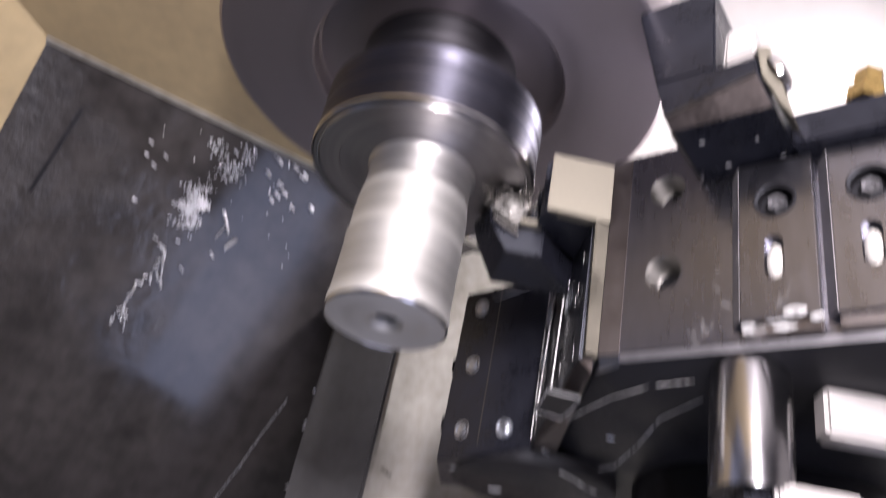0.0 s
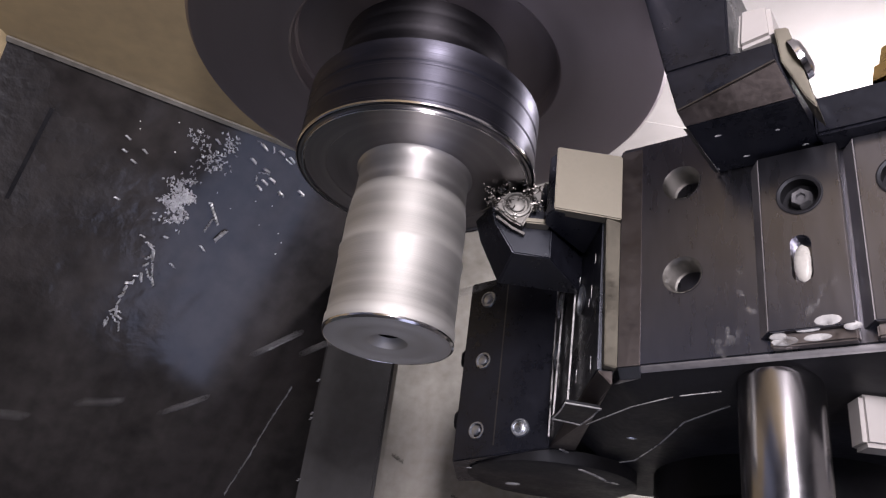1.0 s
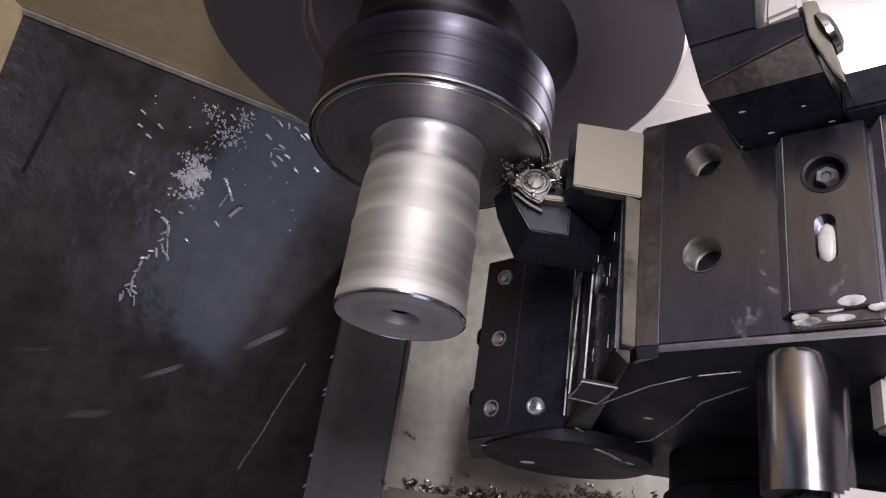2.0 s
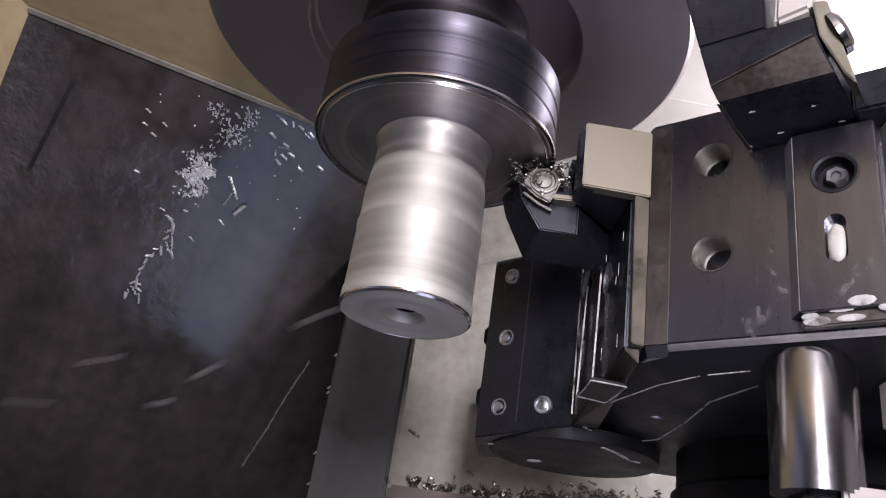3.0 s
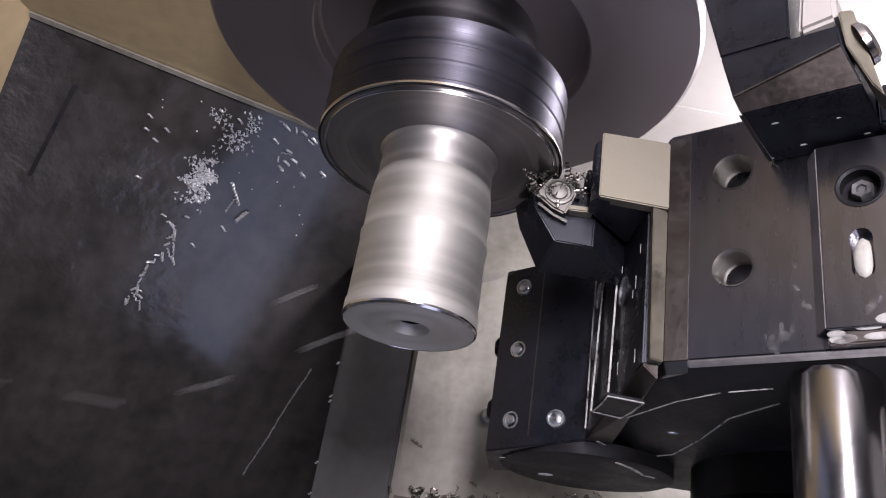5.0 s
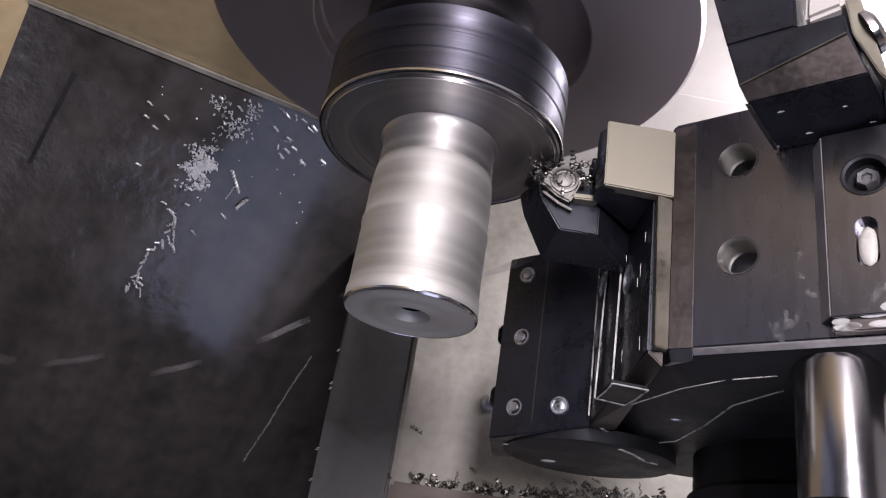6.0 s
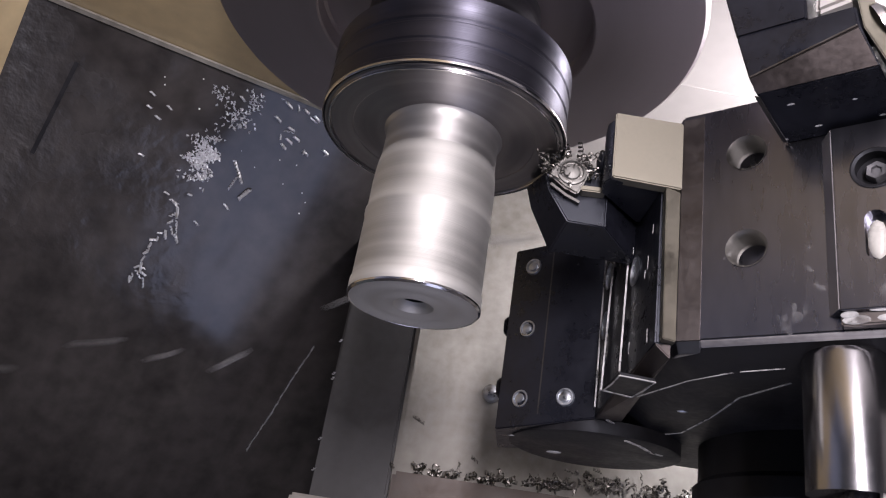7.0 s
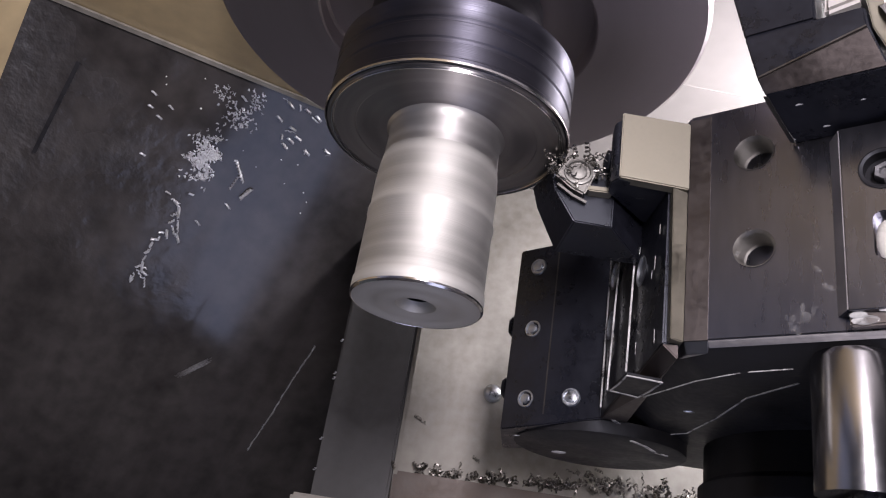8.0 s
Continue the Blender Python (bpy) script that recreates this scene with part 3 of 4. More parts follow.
def tool_holder():
    t = thing("tool_holder", (6.5, 4, 2), "black steel tool holder block with socket screws", "tool holder")
    part("body", sloped([(7.42, -0.84), (6.85, 6.7), (4.85, 7.55), (3.25, 8.9), (3.5, 12.5), (7.92, 12.5), (7.92, -0.84)], (-0.4, -1.05, -1.42, -1.55, -1.6, -1.05, -0.4), 6.35), BLACK_STEEL, t)
    part("front_plate", prism([(5.77, 4.73), (5.75, 7.14), (7.93, 7.0), (7.94, 4.56), (7.46, 4.6)], -1.3, -0.85, 0.04, "y"), PALE_STEEL, t, "pale ground L-shaped clamp plate")
    part("strip", hull([(7.46, -1.29, 4.59), (7.94, -1.14, 4.55), (7.95, -1.14, -0.38), (7.54, -1.29, -0.37), (7.46, -0.85, 4.59), (7.94, -0.85, 4.55), (7.95, -0.85, -0.38), (7.54, -0.85, -0.37)], 0.03), PALE_STEEL, t, "pale ground steel leg of the clamp plate")
    part("wedge", prism([(5.76, -1.2), (7.44, -0.86), (7.2, 1.6), (7.0, 1.5), (5.6, -0.2), (5.58, -0.9)], 4.7, 6.95, 0.04), BLACK_STEEL, t)
    for x, y, z in ((4.03, 8.2, 5.4), (4.08, 8.2, 2.6), (4.1, 8.2, -0.35), (5.75, 7.15, -0.3)):
        n = Vector((-0.55, -0.83, 0)) if x < 5 else Vector((-0.37, -0.93, 0))
        part("screw", revolve([(0, 0.1), (0.15, 0.12), (0.19, 0.1), (0.2, 0.0), (0.27, 0.0), (0.29, 0.08), (0.34, 0.08), (0.37, 0.0), (0.37, -0.4)], (x, y, z), n, 28), SCREW_STEEL, t, "steel socket screw")
    for z in (3.4, 0.6):
        part("screw", revolve([(0, 0.3), (0.3, 0.28), (0.45, 0.15), (0.48, -0.2)], (3.4, 10.6, z), (-1, 0.1, 0), 28), BLACK_STEEL, t, "black screw head")
    for y, z in ((1.7, 2.95), (5.6, 4.3), (5.7, 2.3)):
        part("counterbore", revolve([(0.5, -0.02), (0.55, 0.03), (0.46, 0.03), (0.42, -0.05), (0, -0.05)], (7.36 - 0.0756 * (y + 0.84), y, z), (-1, -0.0756, 0), 32), SCREW_STEEL, t)
    return t


def turning_tool():
    t = thing("turning_tool", (5.2, 1, 4.5), "black turning tool with a clamped carbide insert, cutting", "turning tool")
    front = [(3.75, 5.5), (3.9, 4.9), (4.63, 3.77), (5.86, 3.7), (5.86, 5.8), (4.9, 6.0)]
    back = [(3.2, 5.95), (3.45, 5.1), (4.25, 3.5), (7.3, 3.4), (7.3, 6.0)]
    part("shank", hull([(x, 0.28, z) for x, z in front] + [(x, 2.3, z) for x, z in back], 0.04), BLACK_STEEL, t)
    part("insert", prism([(3.84, 5.25), (4.19, 5.87), (4.78, 5.97), (5.2, 5.53), (5.0, 4.95), (4.85, 4.6), (4.4, 4.8)], -0.1, 0.3, 0.06, "y"), CARBIDE, t, "coated carbide insert")
    part("clamp_screw", revolve([(0, 0.09), (0.2, 0.08), (0.27, 0.05), (0.29, -0.03), (0.36, -0.03), (0.4, 0.06), (0.47, 0.04), (0.5, -0.1)], (4.6, -0.12, 5.4), (0, -1, 0), 36), PALE_CARBIDE, t, "pale domed clamp screw")
    part("chip_breaker", ribbon([(3.95, 0.2, 5.0), (4.5, 0.2, 4.62), (4.95, 0.2, 4.42)], 0.09, 0.12, (0, -1, 0)), MID_STEEL, t)
    part("nozzle", revolve([(0, 0.1), (0.15, 0.12), (0.36, 0.05), (0.4, -0.05), (0.4, -0.3)], (5.55, 0.1, 6.05), (-1, -0.15, 0), 24), BLACK_STEEL, t, "black coolant nozzle")
    part("clamp", box((4.95, -0.15, 4.75), (5.75, 0.3, 4.95), 0.04), PALE_STEEL, t)
    return t


def grooving_tool():
    t = thing("grooving_tool", (10, -4, 6), "black block tool holder with a pale clamp plate", "tool holder")

    def block(points, bevel=0.05):
        return hull([on_facet(*p) for p in points], bevel)

    face = [(2.32, 3.1, 5.86), (5.06, 3.1, 6.68)]
    foot = [(2.40, 2.68, 5.6), (5.40, 2.68, 5.6)]
    sections = []
    for k in range(9):
        f = k / 8
        p, q = Vector(face[0]).lerp(Vector(face[1]), f), Vector(foot[0]).lerp(Vector(foot[1]), f)
        u0, u1 = 2.47 + 3.03 * f, 1.98 + 3.02 * f
        sections.append([on_facet(*c) for c in (p, q, (u0, 0.01, 5.6), (u0, 0.01, 7.36), (u1, 3.1, 7.36))])
    lower = loft(sections, 0.05)
    upper = block([(1.98, 3.1, 7.37), (3.84, 3.1, 7.37), (3.8, 3.1, 11), (1.22, 3.1, 11), (2.1, 0.01, 7.37), (3.9, 0.01, 7.37), (3.8, 0.01, 11), (1.3, 0.01, 11)], 0.06)
    part("body", merged(lower, upper), BLACK_STEEL, t)
    mid = Vector((0, 0.03, -0.03))
    strips = []
    for k in range(13):
        f = 0.01 + 0.98 * k / 12
        p, q = Vector(face[0]).lerp(Vector(face[1]), f), Vector(foot[0]).lerp(Vector(foot[1]), f)
        strips.append([on_facet(*c) for c in (p.lerp(q, 0.04) + mid, q.lerp(p, 0.04) + mid, q - mid, p - mid)])
    # lighter brown than the body: the bevel's reflection is in the colour
    part("bevel", loft(strips), BROWN_BLACK, t, "bevel of the holder, painted lighter for its reflection")
    # thin strip painted as the highlight on the rounded edge
    part("edge_line", ribbon([on_facet(*(Vector(face[0]).lerp(Vector(face[1]), f) + Vector((0, 0.0, 0.02)))) for f in (0.01, 0.3, 0.6, 0.99)], 0.05, 0.035, OFF), MID_STEEL, t, "painted highlight along the bevel's edge")
    part("edge_line", ribbon([on_facet(2.4, 2.6, 5.6), on_facet(2.42, 1.4, 5.6), on_facet(2.46, 0.1, 5.6)], 0.14, 0.03, (-0.5, 0, -1)), MID_STEEL, t, "pale line along the holder's corner")
    part("clamp_plate", block([(5.02, 3.0, 7.9), (5.36, 2.9, 7.9), (5.62, 2.75, 5.5), (5.85, 2.6, 5.2), (5.02, 1.9, 7.9), (5.36, 1.8, 7.9), (5.62, 1.7, 5.5), (5.85, 1.6, 5.2), (5.14, 3.0, 6.7)], 0.04), PALE_STEEL, t, "pale steel clamp plate")
    part("clamp", block([(4.0, 2.95, 7.6), (5.0, 2.95, 7.75), (4.95, 2.95, 8.9), (4.1, 2.95, 9.0), (4.0, 1.6, 7.6), (5.0, 1.6, 7.75), (4.95, 1.6, 8.9), (4.1, 1.6, 9.0)], 0.12), WHITE, t, "pale clamp wet with coolant")
    part("clamp_screw", revolve([(0, 0.2), (0.45, 0.17), (0.6, 0.06), (0.62, -0.1)], on_facet(5.55, 2.5, 7.0), ALONG * 0.93 + Vector((0, 0, 0.36)), 32), BRIGHT_STEEL, t)
    part("bar", facet_bm(box((5.46, 0.01, 5.48), (9.6, 1.0, 6.75), 0.08)), BLACK_STEEL, t)
    part("fitting", revolve([(0, 0.9), (0.42, 0.9), (0.42, 0.2), (0.55, 0.15), (0.55, -0.4)], on_facet(7.5, 0.6, 7.1), (0.2, 0, 1), 6), BRASS, t, "brass hose fitting")
    for u, h, z, r, st in ((2.42, 2.75, 5.72, 0.1, 1.0), (2.5, 0.25, 5.6, 0.1, 1.2), (3.1, 1.9, 5.6, 0.07, 2.4), (4.6, 1.5, 5.6, 0.06, 1.6), (3.5, 0.6, 5.6, 0.08, 2.0), (5.1, 0.5, 5.6, 0.07, 2.2)):
        part("coolant_drop", bead(on_facet(u, h, z), (0, -0.2, -1), r * 0.6, 0.2, st * 1.3, ALONG), FILM_THICK, t, "drop of milky coolant")
    return t


# ---- coolant and chips ----
def curl(length, r, turns, wide=0.07, seed=0, start=(0, 0, 0), along=(1, 0, 0), side=(0, 0, 1)):
    """A springy chip: a thin strip wound about a line."""
    a = Vector(along).normalized()
    u = a.cross(Vector(side)).normalized()
    w = a.cross(u)
    n = max(6, int(turns * 7))
    rng = random.Random(seed)
    bm = bmesh.new()
    rows = []
    for k in range(n + 1):
        g = 2 * math.pi * turns * k / n
        rr = r * (0.8 + 0.4 * rng.random())
        c = Vector(start) + a * (length * k / n) + (u * math.cos(g) + w * math.sin(g)) * rr
        out = (u * math.cos(g) + w * math.sin(g))
        rows.append([bm.verts.new(c + d) for d in (a * wide / 2, out * 0.018 + a * wide / 2, out * 0.018 - a * wide / 2, -a * wide / 2)])
    for p, q in zip(rows, rows[1:]):
        for k in range(4):
            j = (k + 1) % 4
            bm.faces.new((p[k], p[j], q[j], q[k]))
    bm.faces.new(rows[0])
    bm.faces.new(rows[-1][::-1])
    bmesh.ops.recalc_face_normals(bm, faces=bm.faces)
    return bm


def on_chute(x, z, lift=0.0):
    return Vector((x, chute_y(x, z), z)) + CHUTE_N * lift


def resting_chip(a, c, r, turns, seed, label="curled bright steel chip on the chute"):
    p, q = on_chute(*a, r), on_chute(*c, r)
    single("metal_chip", curl((q - p).length, r * 0.7, turns * 1.7, 0.08 + 0.02 * (seed % 4), seed, p, q - p, CHUTE_N), CHIP_STEEL, p, label, "metal chip", "chips on the chute")


def chute_chips():
    rng = random.Random(4)
    string = [(-17.38, 10.92), (-16.75, 10.45), (-17.15, 9.51), (-18.21, 8.46), (-18.85, 7.26), (-19.63, 6.35)]
    branches = [string, [(-18.85, 7.2), (-18.6, 6.4)], [(-16.75, 10.5), (-16.95, 9.0)]]
    k = 0
    for line in branches:
        for (x0, z0), (x1, z1) in zip(line, line[1:]):
            n = max(2, int(math.hypot(x1 - x0, z1 - z0) / 0.26))
            for i in range(n):
                f = (i + rng.uniform(-0.3, 0.3)) / n
                x, z, g = x0 + (x1 - x0) * f, z0 + (z1 - z0) * f, math.atan2(z1 - z0, x1 - x0) + rng.gauss(0, 0.5)
                ln = rng.uniform(0.2, 0.45)
                resting_chip((x, z), (x + ln * math.cos(g), z + ln * math.sin(g)), rng.uniform(0.05, 0.1), rng.uniform(1.2, 2.4), 900 + k)
                k += 1
    resting_chip((-13.74, 13.35), (-13.4, 12.5), 0.11, 4, 22)
    resting_chip((-13.55, 11.75), (-12.93, 12.35), 0.14, 3, 23)
    resting_chip((-14.1, 12.0), (-13.6, 12.7), 0.06, 3, 24)
    for k, (x, z) in enumerate(((-11.6, 15.85), (-10.9, 15.6), (-11.3, 14.8), (-10.1, 14.85), (-9.0, 15.2), (-11.0, 16.6), (-10.1, 16.6), (-9.5, 16.5), (-10.6, 15.3), (-11.0, 15.1))):
        g = rng.uniform(-0.6, 0.6)
        resting_chip((x, z), (x + 0.3 * math.cos(g), z - 0.2 * abs(math.sin(g)) - 0.06), 0.085, 1.8, 30 + k)
        resting_chip((x + rng.uniform(-0.3, 0.3), z + rng.uniform(-0.3, 0.1)), (x + rng.uniform(-0.35, 0.35), z - 0.15), 0.05, 1.2, 80 + k)
    for k, (x, z) in enumerate(((-17.9, 14.9), (-17.7, 14.0), (-17.1, 14.6), (-18.1, 14.3), (-13.4, 16.1), (-18.6, 12.2), (-15.9, 10.1), (-16.2, 11.2), (-14.3, 11.3))):
        resting_chip((x, z), (x + 0.2, z - 0.1 + 0.1 * math.sin(3 * k)), 0.06, 1.5, 50 + k)
    # a shallow pressed crease: a raised strip with the groove's dark painted in
    single("crease", ribbon([on_chute(-21.3, 14.94), on_chute(-23.73, 10.7)], 0.22, 0.06, CHUTE_N), OILY_BLACK, on_chute(-21.3, 14.94), "crease of the black chute sheet, a strip painted darker as its groove", "crease", kind="structure")
    # the long twisted strand
    strand = [(-9.05, 5.84), (-10.42, 3.69), (-11.6, 1.58), (-13.1, -0.8)]
    pieces = []
    for k, (a, c) in enumerate(zip(strand, strand[1:])):
        p, q = on_chute(*a, 0.08), on_chute(*c, 0.08)
        for i in range(13):
            f = (i + rng.uniform(-0.2, 0.2)) / 13
            s0 = p.lerp(q, f) + (q - p).cross(CHUTE_N).normalized() * rng.gauss(0, 0.015)
            pieces.append(curl((q - p).length / 13 * rng.uniform(0.7, 1.25), rng.uniform(0.02, 0.045), rng.uniform(1.2, 2.4), 0.06, 70 + 20 * k + i, s0, q - p, CHUTE_N))
    single("chip_strand", merged(*pieces), CHIP_STEEL, on_chute(-9.1, 5.82), "long twisted steel chip strand lying on the chute", "chip strand")
    # matted swarf too fine to count
    bits = []
    for k in range(560):
        f = rng.random()
        if k < 430:
            h = rng.gauss(0, 0.55)
            x, z = -15.25 + 0.4 * h + rng.gauss(0, 0.22) - 0.5 * (f > 0.75) + 0.25 * math.sin(7 * h), 13.0 + h
        else:
            m = ((-14.2, 15.9), (-13.3, 15.3), (-12.7, 16.1), (-13.7, 15.0))[k % 4]
            x, z = rng.gauss(m[0], 0.3), min(16.5, rng.gauss(m[1], 0.22))
        r = rng.uniform(0.03, 0.08)
        g = rng.uniform(0, 6.3)
        d = (on_chute(x + math.cos(g), z + math.sin(g)) - on_chute(x, z)).normalized()
        bits.append(curl(rng.uniform(0.08, 0.24), r * 0.6, 1.3, rng.uniform(0.03, 0.085), 100 + k, on_chute(x, z, r * 0.6), d, CHUTE_N))
    single("swarf", merged(*bits), CHIP_STEEL, on_chute(-15, 13), "matted clump of fine steel swarf on the chute", "swarf", kind="stuff")
    # coolant beads on the chute
    drops = []
    for k in range(14):
        x, z = rng.uniform(-18, -9.5), rng.uniform(12, 16.6)
        drops.append(bead(on_chute(x, z), CHUTE_N, rng.uniform(0.025, 0.06)))
    single("coolant_beads", merged(*drops), COOLANT, on_chute(-14, 14), "small beads of milky coolant on the chute", "coolant", kind="stuff")


def ledge():
    rng = random.Random(8)
    single("ledge", merged(box((-1.9, 20.6, -6), (9.5, 21.98, -2.1), 0.2)), RUST, (0, 21, -3), "greasy brown ledge across the way cover", "ledge", kind="structure")
    single("rail_end", box((-7.2, 20.8, -9), (-3.2, 22.6, -4.0), 0.15), SHEET, (-5, 21, -5), "pale steel end of a guide rail", "rail", kind="structure")
    bits = []
    for k in range(150):
        x = rng.uniform(-2.2, 14.5)
        if rng.random() < 0.35 and x < 7:
            x += 4
        z = -1.9 + 0.05 * x + abs(rng.gauss(0, 0.35)) * (0.4 + 0.6 * (x > 8))
        r = rng.uniform(0.05, 0.13)
        g = rng.uniform(0, 6.3)
        bits.append(curl(rng.uniform(0.2, 0.7), r, rng.uniform(1.5, 4), 0.08, 300 + k, (x, 21.9 - r - abs(rng.gauss(0, 0.3)), z), (math.cos(g), rng.uniform(-0.3, 0.3), math.sin(g)), (0.1, 1, 0.2)))
    single("swarf", merged(*bits), GREY_CHIP, (5, 21.5, -1.5), "heap of grey curled swarf lying along the ledge", "swarf", kind="stuff")
    for k, (x, z) in enumerate(((-1.4, 1.2), (-1.1, 1.05), (2.2, -0.6))):
        single("metal_chip", curl(0.45, 0.08, 2.5, 0.08, 400 + k, (x, 21.9, z), (0.8, 0, -0.4), (0, 1, 0)), GREY_CHIP, (x, 21.9, z), "small curled chip on the way cover", "metal chip", "chips on the way cover")
    for k, z in enumerate((4.9, 2.9, 2.6, -0.9, -2.6)):
        single("metal_chip", curl(0.2, 0.045, 1.5, 0.06, 420 + k, (-6.45, 21.95, z), (0.5, -0.3, 0.6), (0, 1, 0)), CHIP_STEEL, (-6.45, 21.95, z), "small bright chip on the edge of the way cover", "metal chip", "chips on the way cover")


def way_bolt():
    t = thing("cover_bolt", (2.8, 22, 3.1), "dull steel bolt head on the way cover", "bolt")
    part("head", revolve([(0, 0.55), (0.2, 0.52), (0.42, 0.4), (0.52, 0.15), (0.5, 0.0)], (2.85, 22, 3.1), (0, -1, 0), 24), SCREW_STEEL, t)


def wet_marks(turret_ob, holder, tool):
    """Coolant that clings to the turret and its tools."""
    low = (0, 0, -1)
    for pts, w in (([(7.7, 3.0, -1.0), (8.72, 0.39, -1.0), (9.63, -1.05, -1.0), (10.7, -2.0, -1.0)], 0.03),
                   ([(8.9, 8.9, -1.0), (10.2, 7.2, -1.0), (10.48, 4.31, -1.0), (10.55, 1.42, -1.0), (11.3, -0.8, -1.0)], 0.05),
                   ([(7.3, 6.5, -1.08), (8.0, 7.5, -1.08)], 0.12),
                   ([(8.14, 7.18, -1.6), (8.8, 7.81, -1.6), (9.4, 8.7, -1.6), (9.9, 9.0, -1.6)], 0.14)):
        part("coolant_run", ribbon(pts, w, 0.03, low), FILM_THICK, turret_ob, "thin run of milky coolant")
    for x, z, r, st in ((3.05, 2.1, 0.16, 1.3), (2.75, 0.2, 0.26, 0.8), (3.15, 0.15, 0.2, 1), (3.2, 0.95, 0.12, 1.4), (2.95, 1.5, 0.09, 1.2), (0.75, 2.2, 0.1, 0.9), (2.3, 0.0, 0.2, 1), (4.9, 0.6, 0.16, 1), (5.3, 1.1, 0.2, 1)):
        lift = 0.5 if x > 4 else 0.0
        part("coolant_drop", merged(*[bead(on_facet(x + r * 0.9 * math.cos(k * 2.4 + x), lift, z + r * 0.9 * math.sin(k * 2.4 + z)), OFF, r * (0.25 + 0.16 * (k % 3)), 0.05, 0.7 + 0.5 * (k % 4)) for k in range(6)]), FILM, turret_ob, "film of milky coolant")
    for u, h, z, r, flat, st in ((3.95, 0.38, -0.06, 0.1, 0.4, 2.2), (4.7, 0.4, 0.04, 0.07, 0.4, 4.5), (4.1, 0.36, -0.2, 0.13, 0.25, 2.6), (4.9, 0.36, -0.18, 0.1, 0.25, 3.4), (5.2, 0.5, 0.2, 0.15, 0.12, 2.2), (5.75, 0.45, 0.0, 0.12, 0.4, 1.8)):
        part("coolant_pool", bead(on_facet(u, h, z), OFF, r, flat, st, ALONG), FILM_THICK, turret_ob, "pool of milky coolant along the block's lower edge")
    for a, c in (((6.83, 6.4, -0.7), (6.85, 6.5, 6.2)), ((6.8, 4.87, -0.45), (6.98, 4.9, 6.0)), ((7.0, 2.4, -0.42), (7.14, 2.5, 6.0))):
        m = tuple((p + q) / 2 + d for p, q, d in zip(a, c, (0, 0.06, 0.3)))
        part("seam", ribbon([a, m, c], 0.05, 0.06, (-1, 0, 0)), FILM_THICK, holder, "wet pale seam")
    lug = [(7.42, -0.84, -0.41), (6.87, 6.68, -0.41), (7.85, -0.95, -0.41), (7.85, -0.95, -0.85), (7.55, 2.9, -1.07), (6.88, 6.68, -1.07), (7.85, 6.6, -1.07), (7.85, 6.6, -0.41)]
    part("lug", hull(lug, 0.03), BROWN_BLACK, holder, "worn dark foot of the holder")
    ring = [(6.5, 2.46), (6.68, 0.5), (7.8, 0.7), (7.48, 2.8)]
    # flat black plate that paints the dark of a recess; nothing is cut
    part("recess", hull([(x, y, z) for x, y in ring for z in (-1.09, -1.0)], 0.01), OILY_BLACK, holder, "black plate painted as a recess in the foot")
    part("coolant_rim", merged(*[ribbon([(*p, -1.1), ((p[0] + q[0]) / 2 + 0.04, (p[1] + q[1]) / 2, -1.1), (*q, -1.1)], w, 0.03, low) for p, q, w in zip(ring, ring[1:] + ring[:1], (0.05, 0.08, 0.05, 0.07))]), FILM_THICK, holder, "rim of coolant round a recess")
    part("coolant_patch", bead((6.94, 5.4, 1.4), (-1, 0, 0), 0.22, 0.15, 2.6), FILM_THICK, holder, "run of coolant on the holder's side")
    rng = random.Random(3)
    marks = []
    for k in range(9):
        y, z, ln = rng.uniform(-0.4, 3.0), rng.uniform(0.2, 4.3), rng.uniform(0.15, 0.5)
        xs = 7.36 - 0.0756 * (y + 0.84)
        marks.append(ribbon([(xs, y, z), (xs, y + rng.uniform(-0.1, 0.1), z - ln)], rng.uniform(0.012, 0.03), 0.015, (-1, 0, 0)))
    tagged(part("coolant_marks", merged(*marks), FILM_THICK, holder, "dried runs of coolant"), kind="stuff")
    part("coolant_patch", bead((5.9, 11.6, -1.6), low, 0.36, 0.08, 0.8), COOLANT, holder, "patch of milky coolant")
    part("coolant_patch", bead((3.95, 9.6, -1.56), low, 0.16, 0.1, 0.6), COOLANT, holder, "patch of milky coolant")
    part("crease", ribbon([(4.8, 7.62, -1.0), (4.8, 7.62, 6.3)], 0.06, 0.03, (-0.5, -0.85, 0)), MID_STEEL, holder, "pale line along the holder's edge")
    part("grub_screw", bead((9.47, 4.1, -1.0), low, 0.2, 0.2, 0.5, (0, 1, 0)), SCREW_STEEL, turret_ob, "small bright grub screw")
    # swarf tangled on the tool
    rng = random.Random(6)
    bits = []
    for k in range(48):
        g = rng.uniform(0, 6.3)
        p = Vector((4.5 + 0.75 * math.cos(g), -0.15 + rng.uniform(-0.1, 0.3), 5.55 + 0.55 * math.sin(g)))
        if p.z < 5.3 and rng.random() < 0.7:
            p = Vector((rng.uniform(3.7, 4.6), rng.uniform(-0.1, 0.4), rng.uniform(5.4, 6.2)))
        bits.append(curl(rng.uniform(0.2, 0.75), rng.uniform(0.035, 0.08), rng.uniform(1.5, 4), 0.05, 500 + k, p, (rng.uniform(-1, 1), rng.uniform(-0.5, 0.3), rng.uniform(-0.8, 0.8)), (0.1, 1, 0.1)))
    tagged(part("swarf", merged(*bits), GREY_CHIP, tool, "nest of grey swarf caught on the insert"), kind="stuff")


cabinet()
CHUCK, PIECE = chuck(), workpiece()
SLIDE = [turret(), boring_bar(), tool_holder(), turning_tool(), grooving_tool()]
wet_marks(SLIDE[0], SLIDE[2], SLIDE[3])
chute_chips()
ledge()
way_bolt()

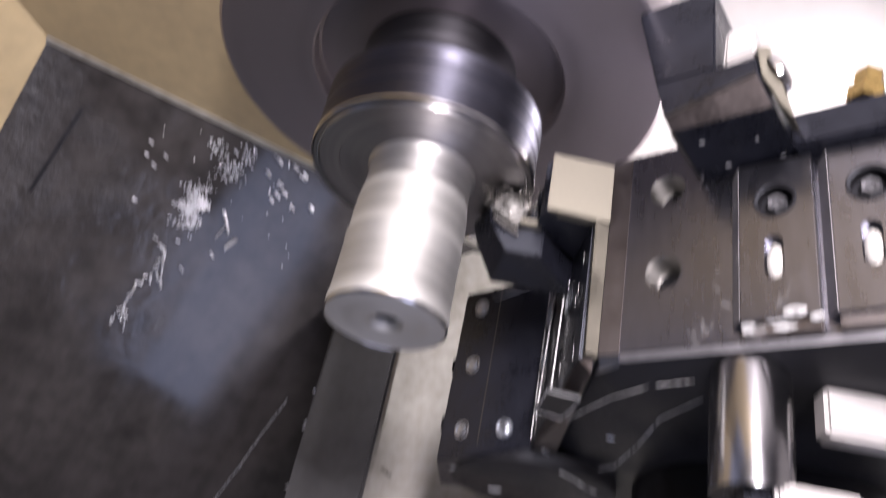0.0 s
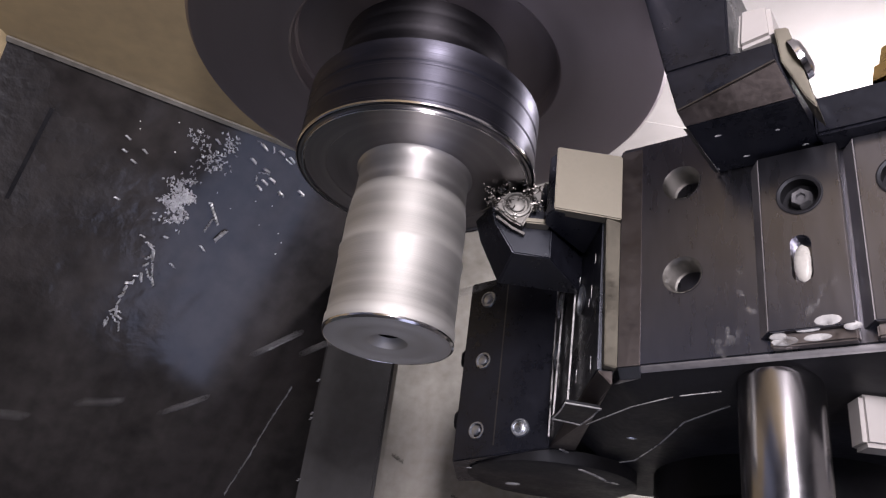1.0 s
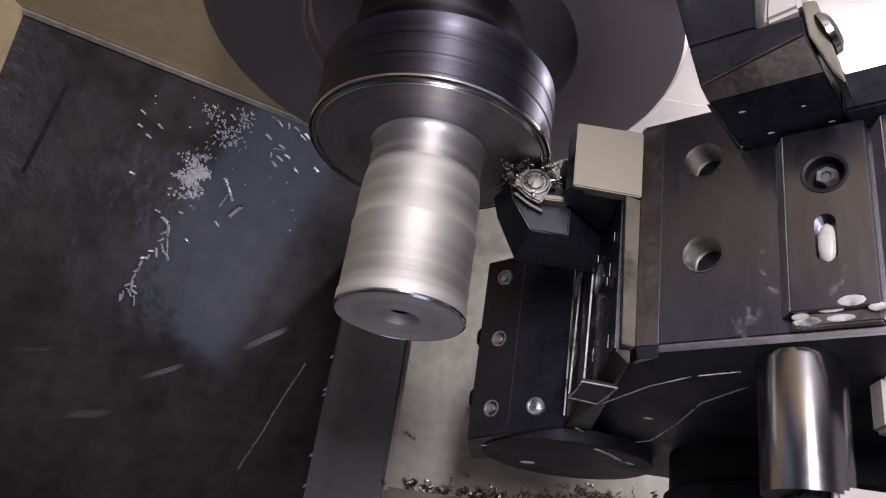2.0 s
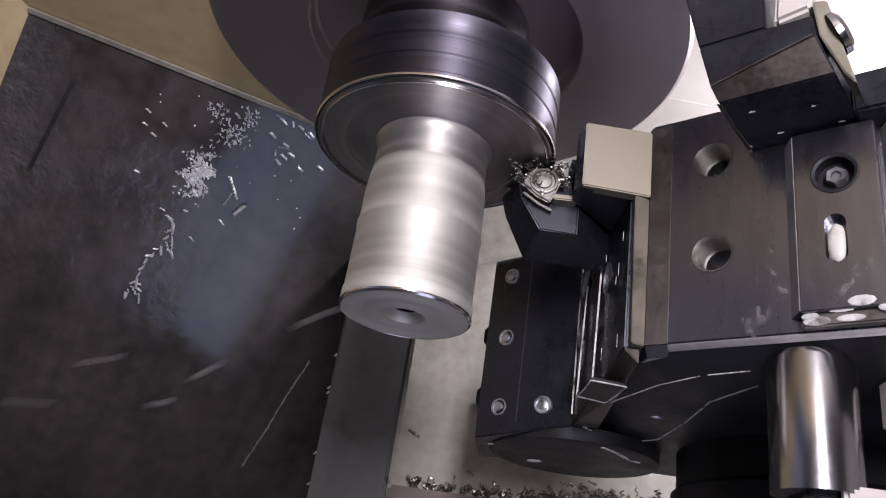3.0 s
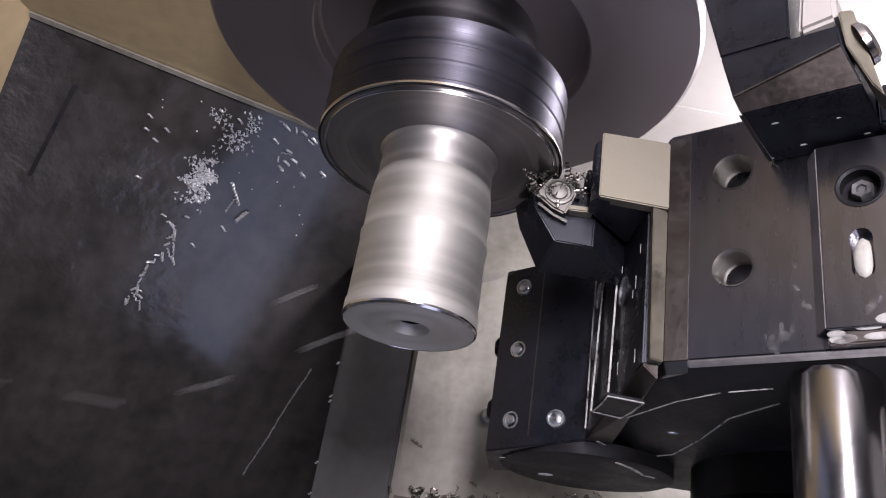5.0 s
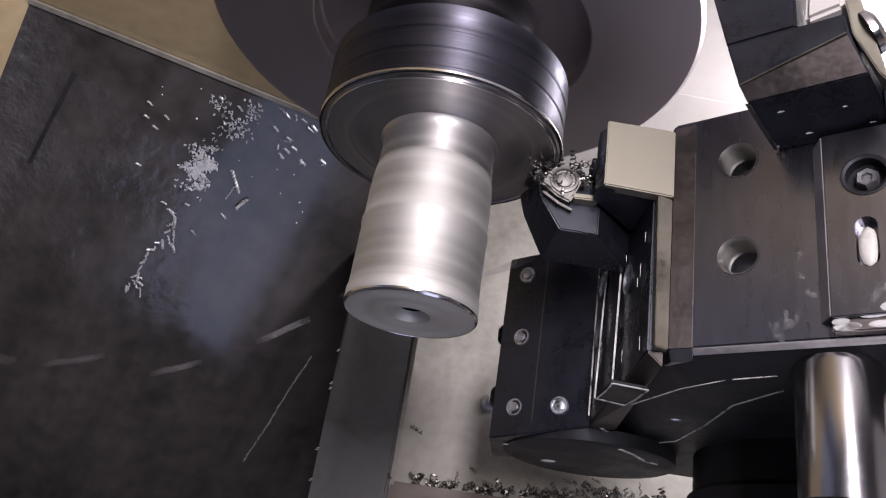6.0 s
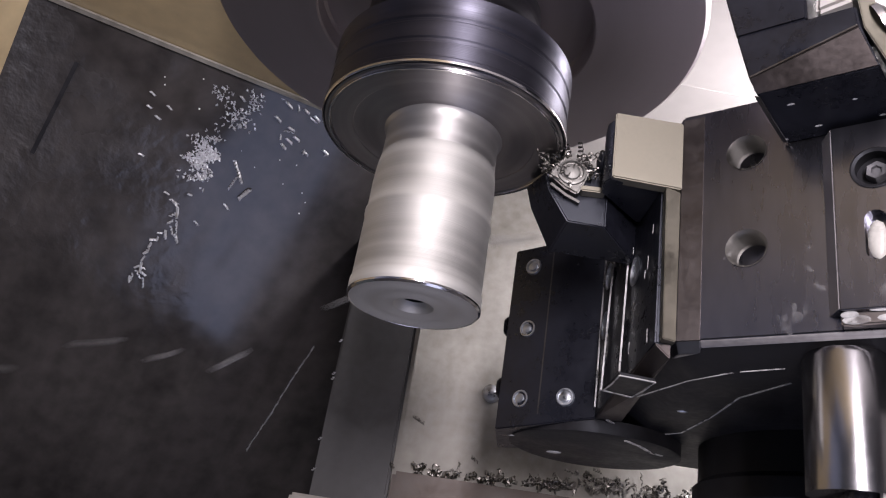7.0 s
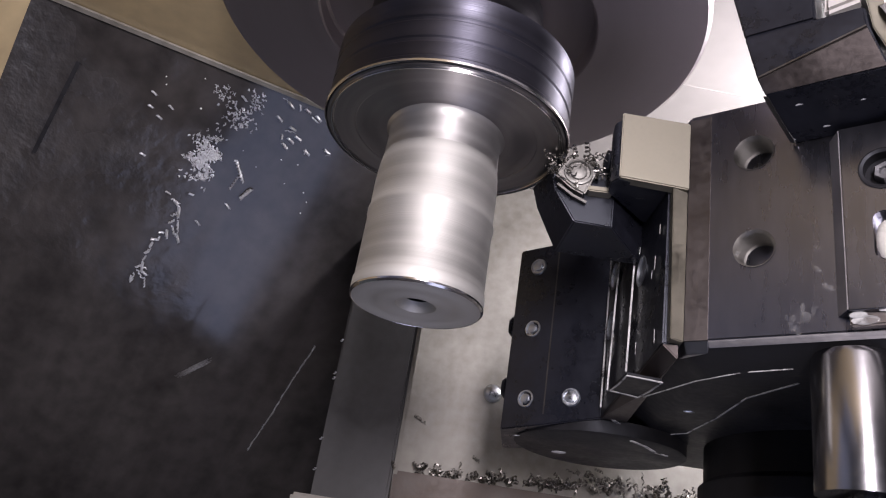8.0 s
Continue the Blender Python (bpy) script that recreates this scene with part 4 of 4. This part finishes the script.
# chips that the tool throws: when each one flies, and how far it strays
FLIGHTS = []
rng = random.Random(11)
for n in range(80):
    for wait in (0.0, 1 / 30, 2 / 30):
        FLIGHTS.append((n * 0.1 - 0.1 + wait if n else 0.0, rng.gauss(0, 0.7), rng.gauss(0, 0.9)))
FLYING = []
for n, (t0, du, dz) in enumerate(FLIGHTS):
    ob = single("flying_chip", curl(1.2, 0.13, 4, 0.22, 600 + n, (-0.6, 0, 0), (1, 0, 0), (0, 1, 0)), CHIP_STEEL, (0, 0, 0), "bright steel chip thrown from the cut", "metal chip", "thrown chips")
    FLYING.append(ob)


def motions():
    # spindle: 400 turns a minute
    for ob in (CHUCK, PIECE):
        base = ob.matrix_basis.copy()
        walk(ob, [(k / FPS, base @ Matrix.Rotation(radians(80 * k), 4, "Z")) for k in range(0, 241)])
    # the slide feeds outwards, in millimetres from its last place
    feed = [(0.0, -10.77), (0.5, -10.17), (1.0, -9.56), (1.5, -8.95), (3.0, -7.05), (3.5, -6.38), (4.0, -5.70), (4.5, -5.00), (6.0, -2.85), (6.5, -2.13), (7.0, -1.42), (7.5, -0.71), (8.0, -0.00)]
    for ob in SLIDE:
        base = ob.matrix_basis.copy()
        walk(ob, [(t, base @ Matrix.Translation((d * 0.001, 0, 0))) for t, d in feed])
    # chips wait behind the tool, fly under the workpiece and land at the foot of the front wall
    rest, way = Vector((5.4, 5.2, 5.6)), Vector((-9.25, 8.0, -1.88))
    start = Vector((-5.04, 12.0, 4.32)) - 0.95 * way
    for n, (ob, (t0, du, dz)) in enumerate(zip(FLYING, FLIGHTS)):
        lift = Vector((0, du, dz))
        x = -28.5 - 0.03 * n
        z = 0.4 + 0.08 * ((n * 7) % 40) - 2
        q = Vector((-1, 0, 0)).rotation_difference(way + lift * 0.5).to_matrix().to_4x4()
        spots = [(0, rest), (t0, rest), (t0 + 2 / 30, start + way * (0.95 + 0.25 * math.sin(n)) + lift), (t0 + 4 / 30, start + way * (1.95 + 0.25 * math.sin(n)) + lift * 1.4), (t0 + 8 / 30, on_chute(x, z, 0.1)), (8.0, on_chute(x, z, 0.1))]
        rows, last = [], -1
        for t, p in spots:
            if t > last + 0.02 and t <= 8.0:
                rows.append((t, MACHINE @ Matrix.Translation(p * CM) @ q))
                last = t
        walk(ob, rows)


motions()
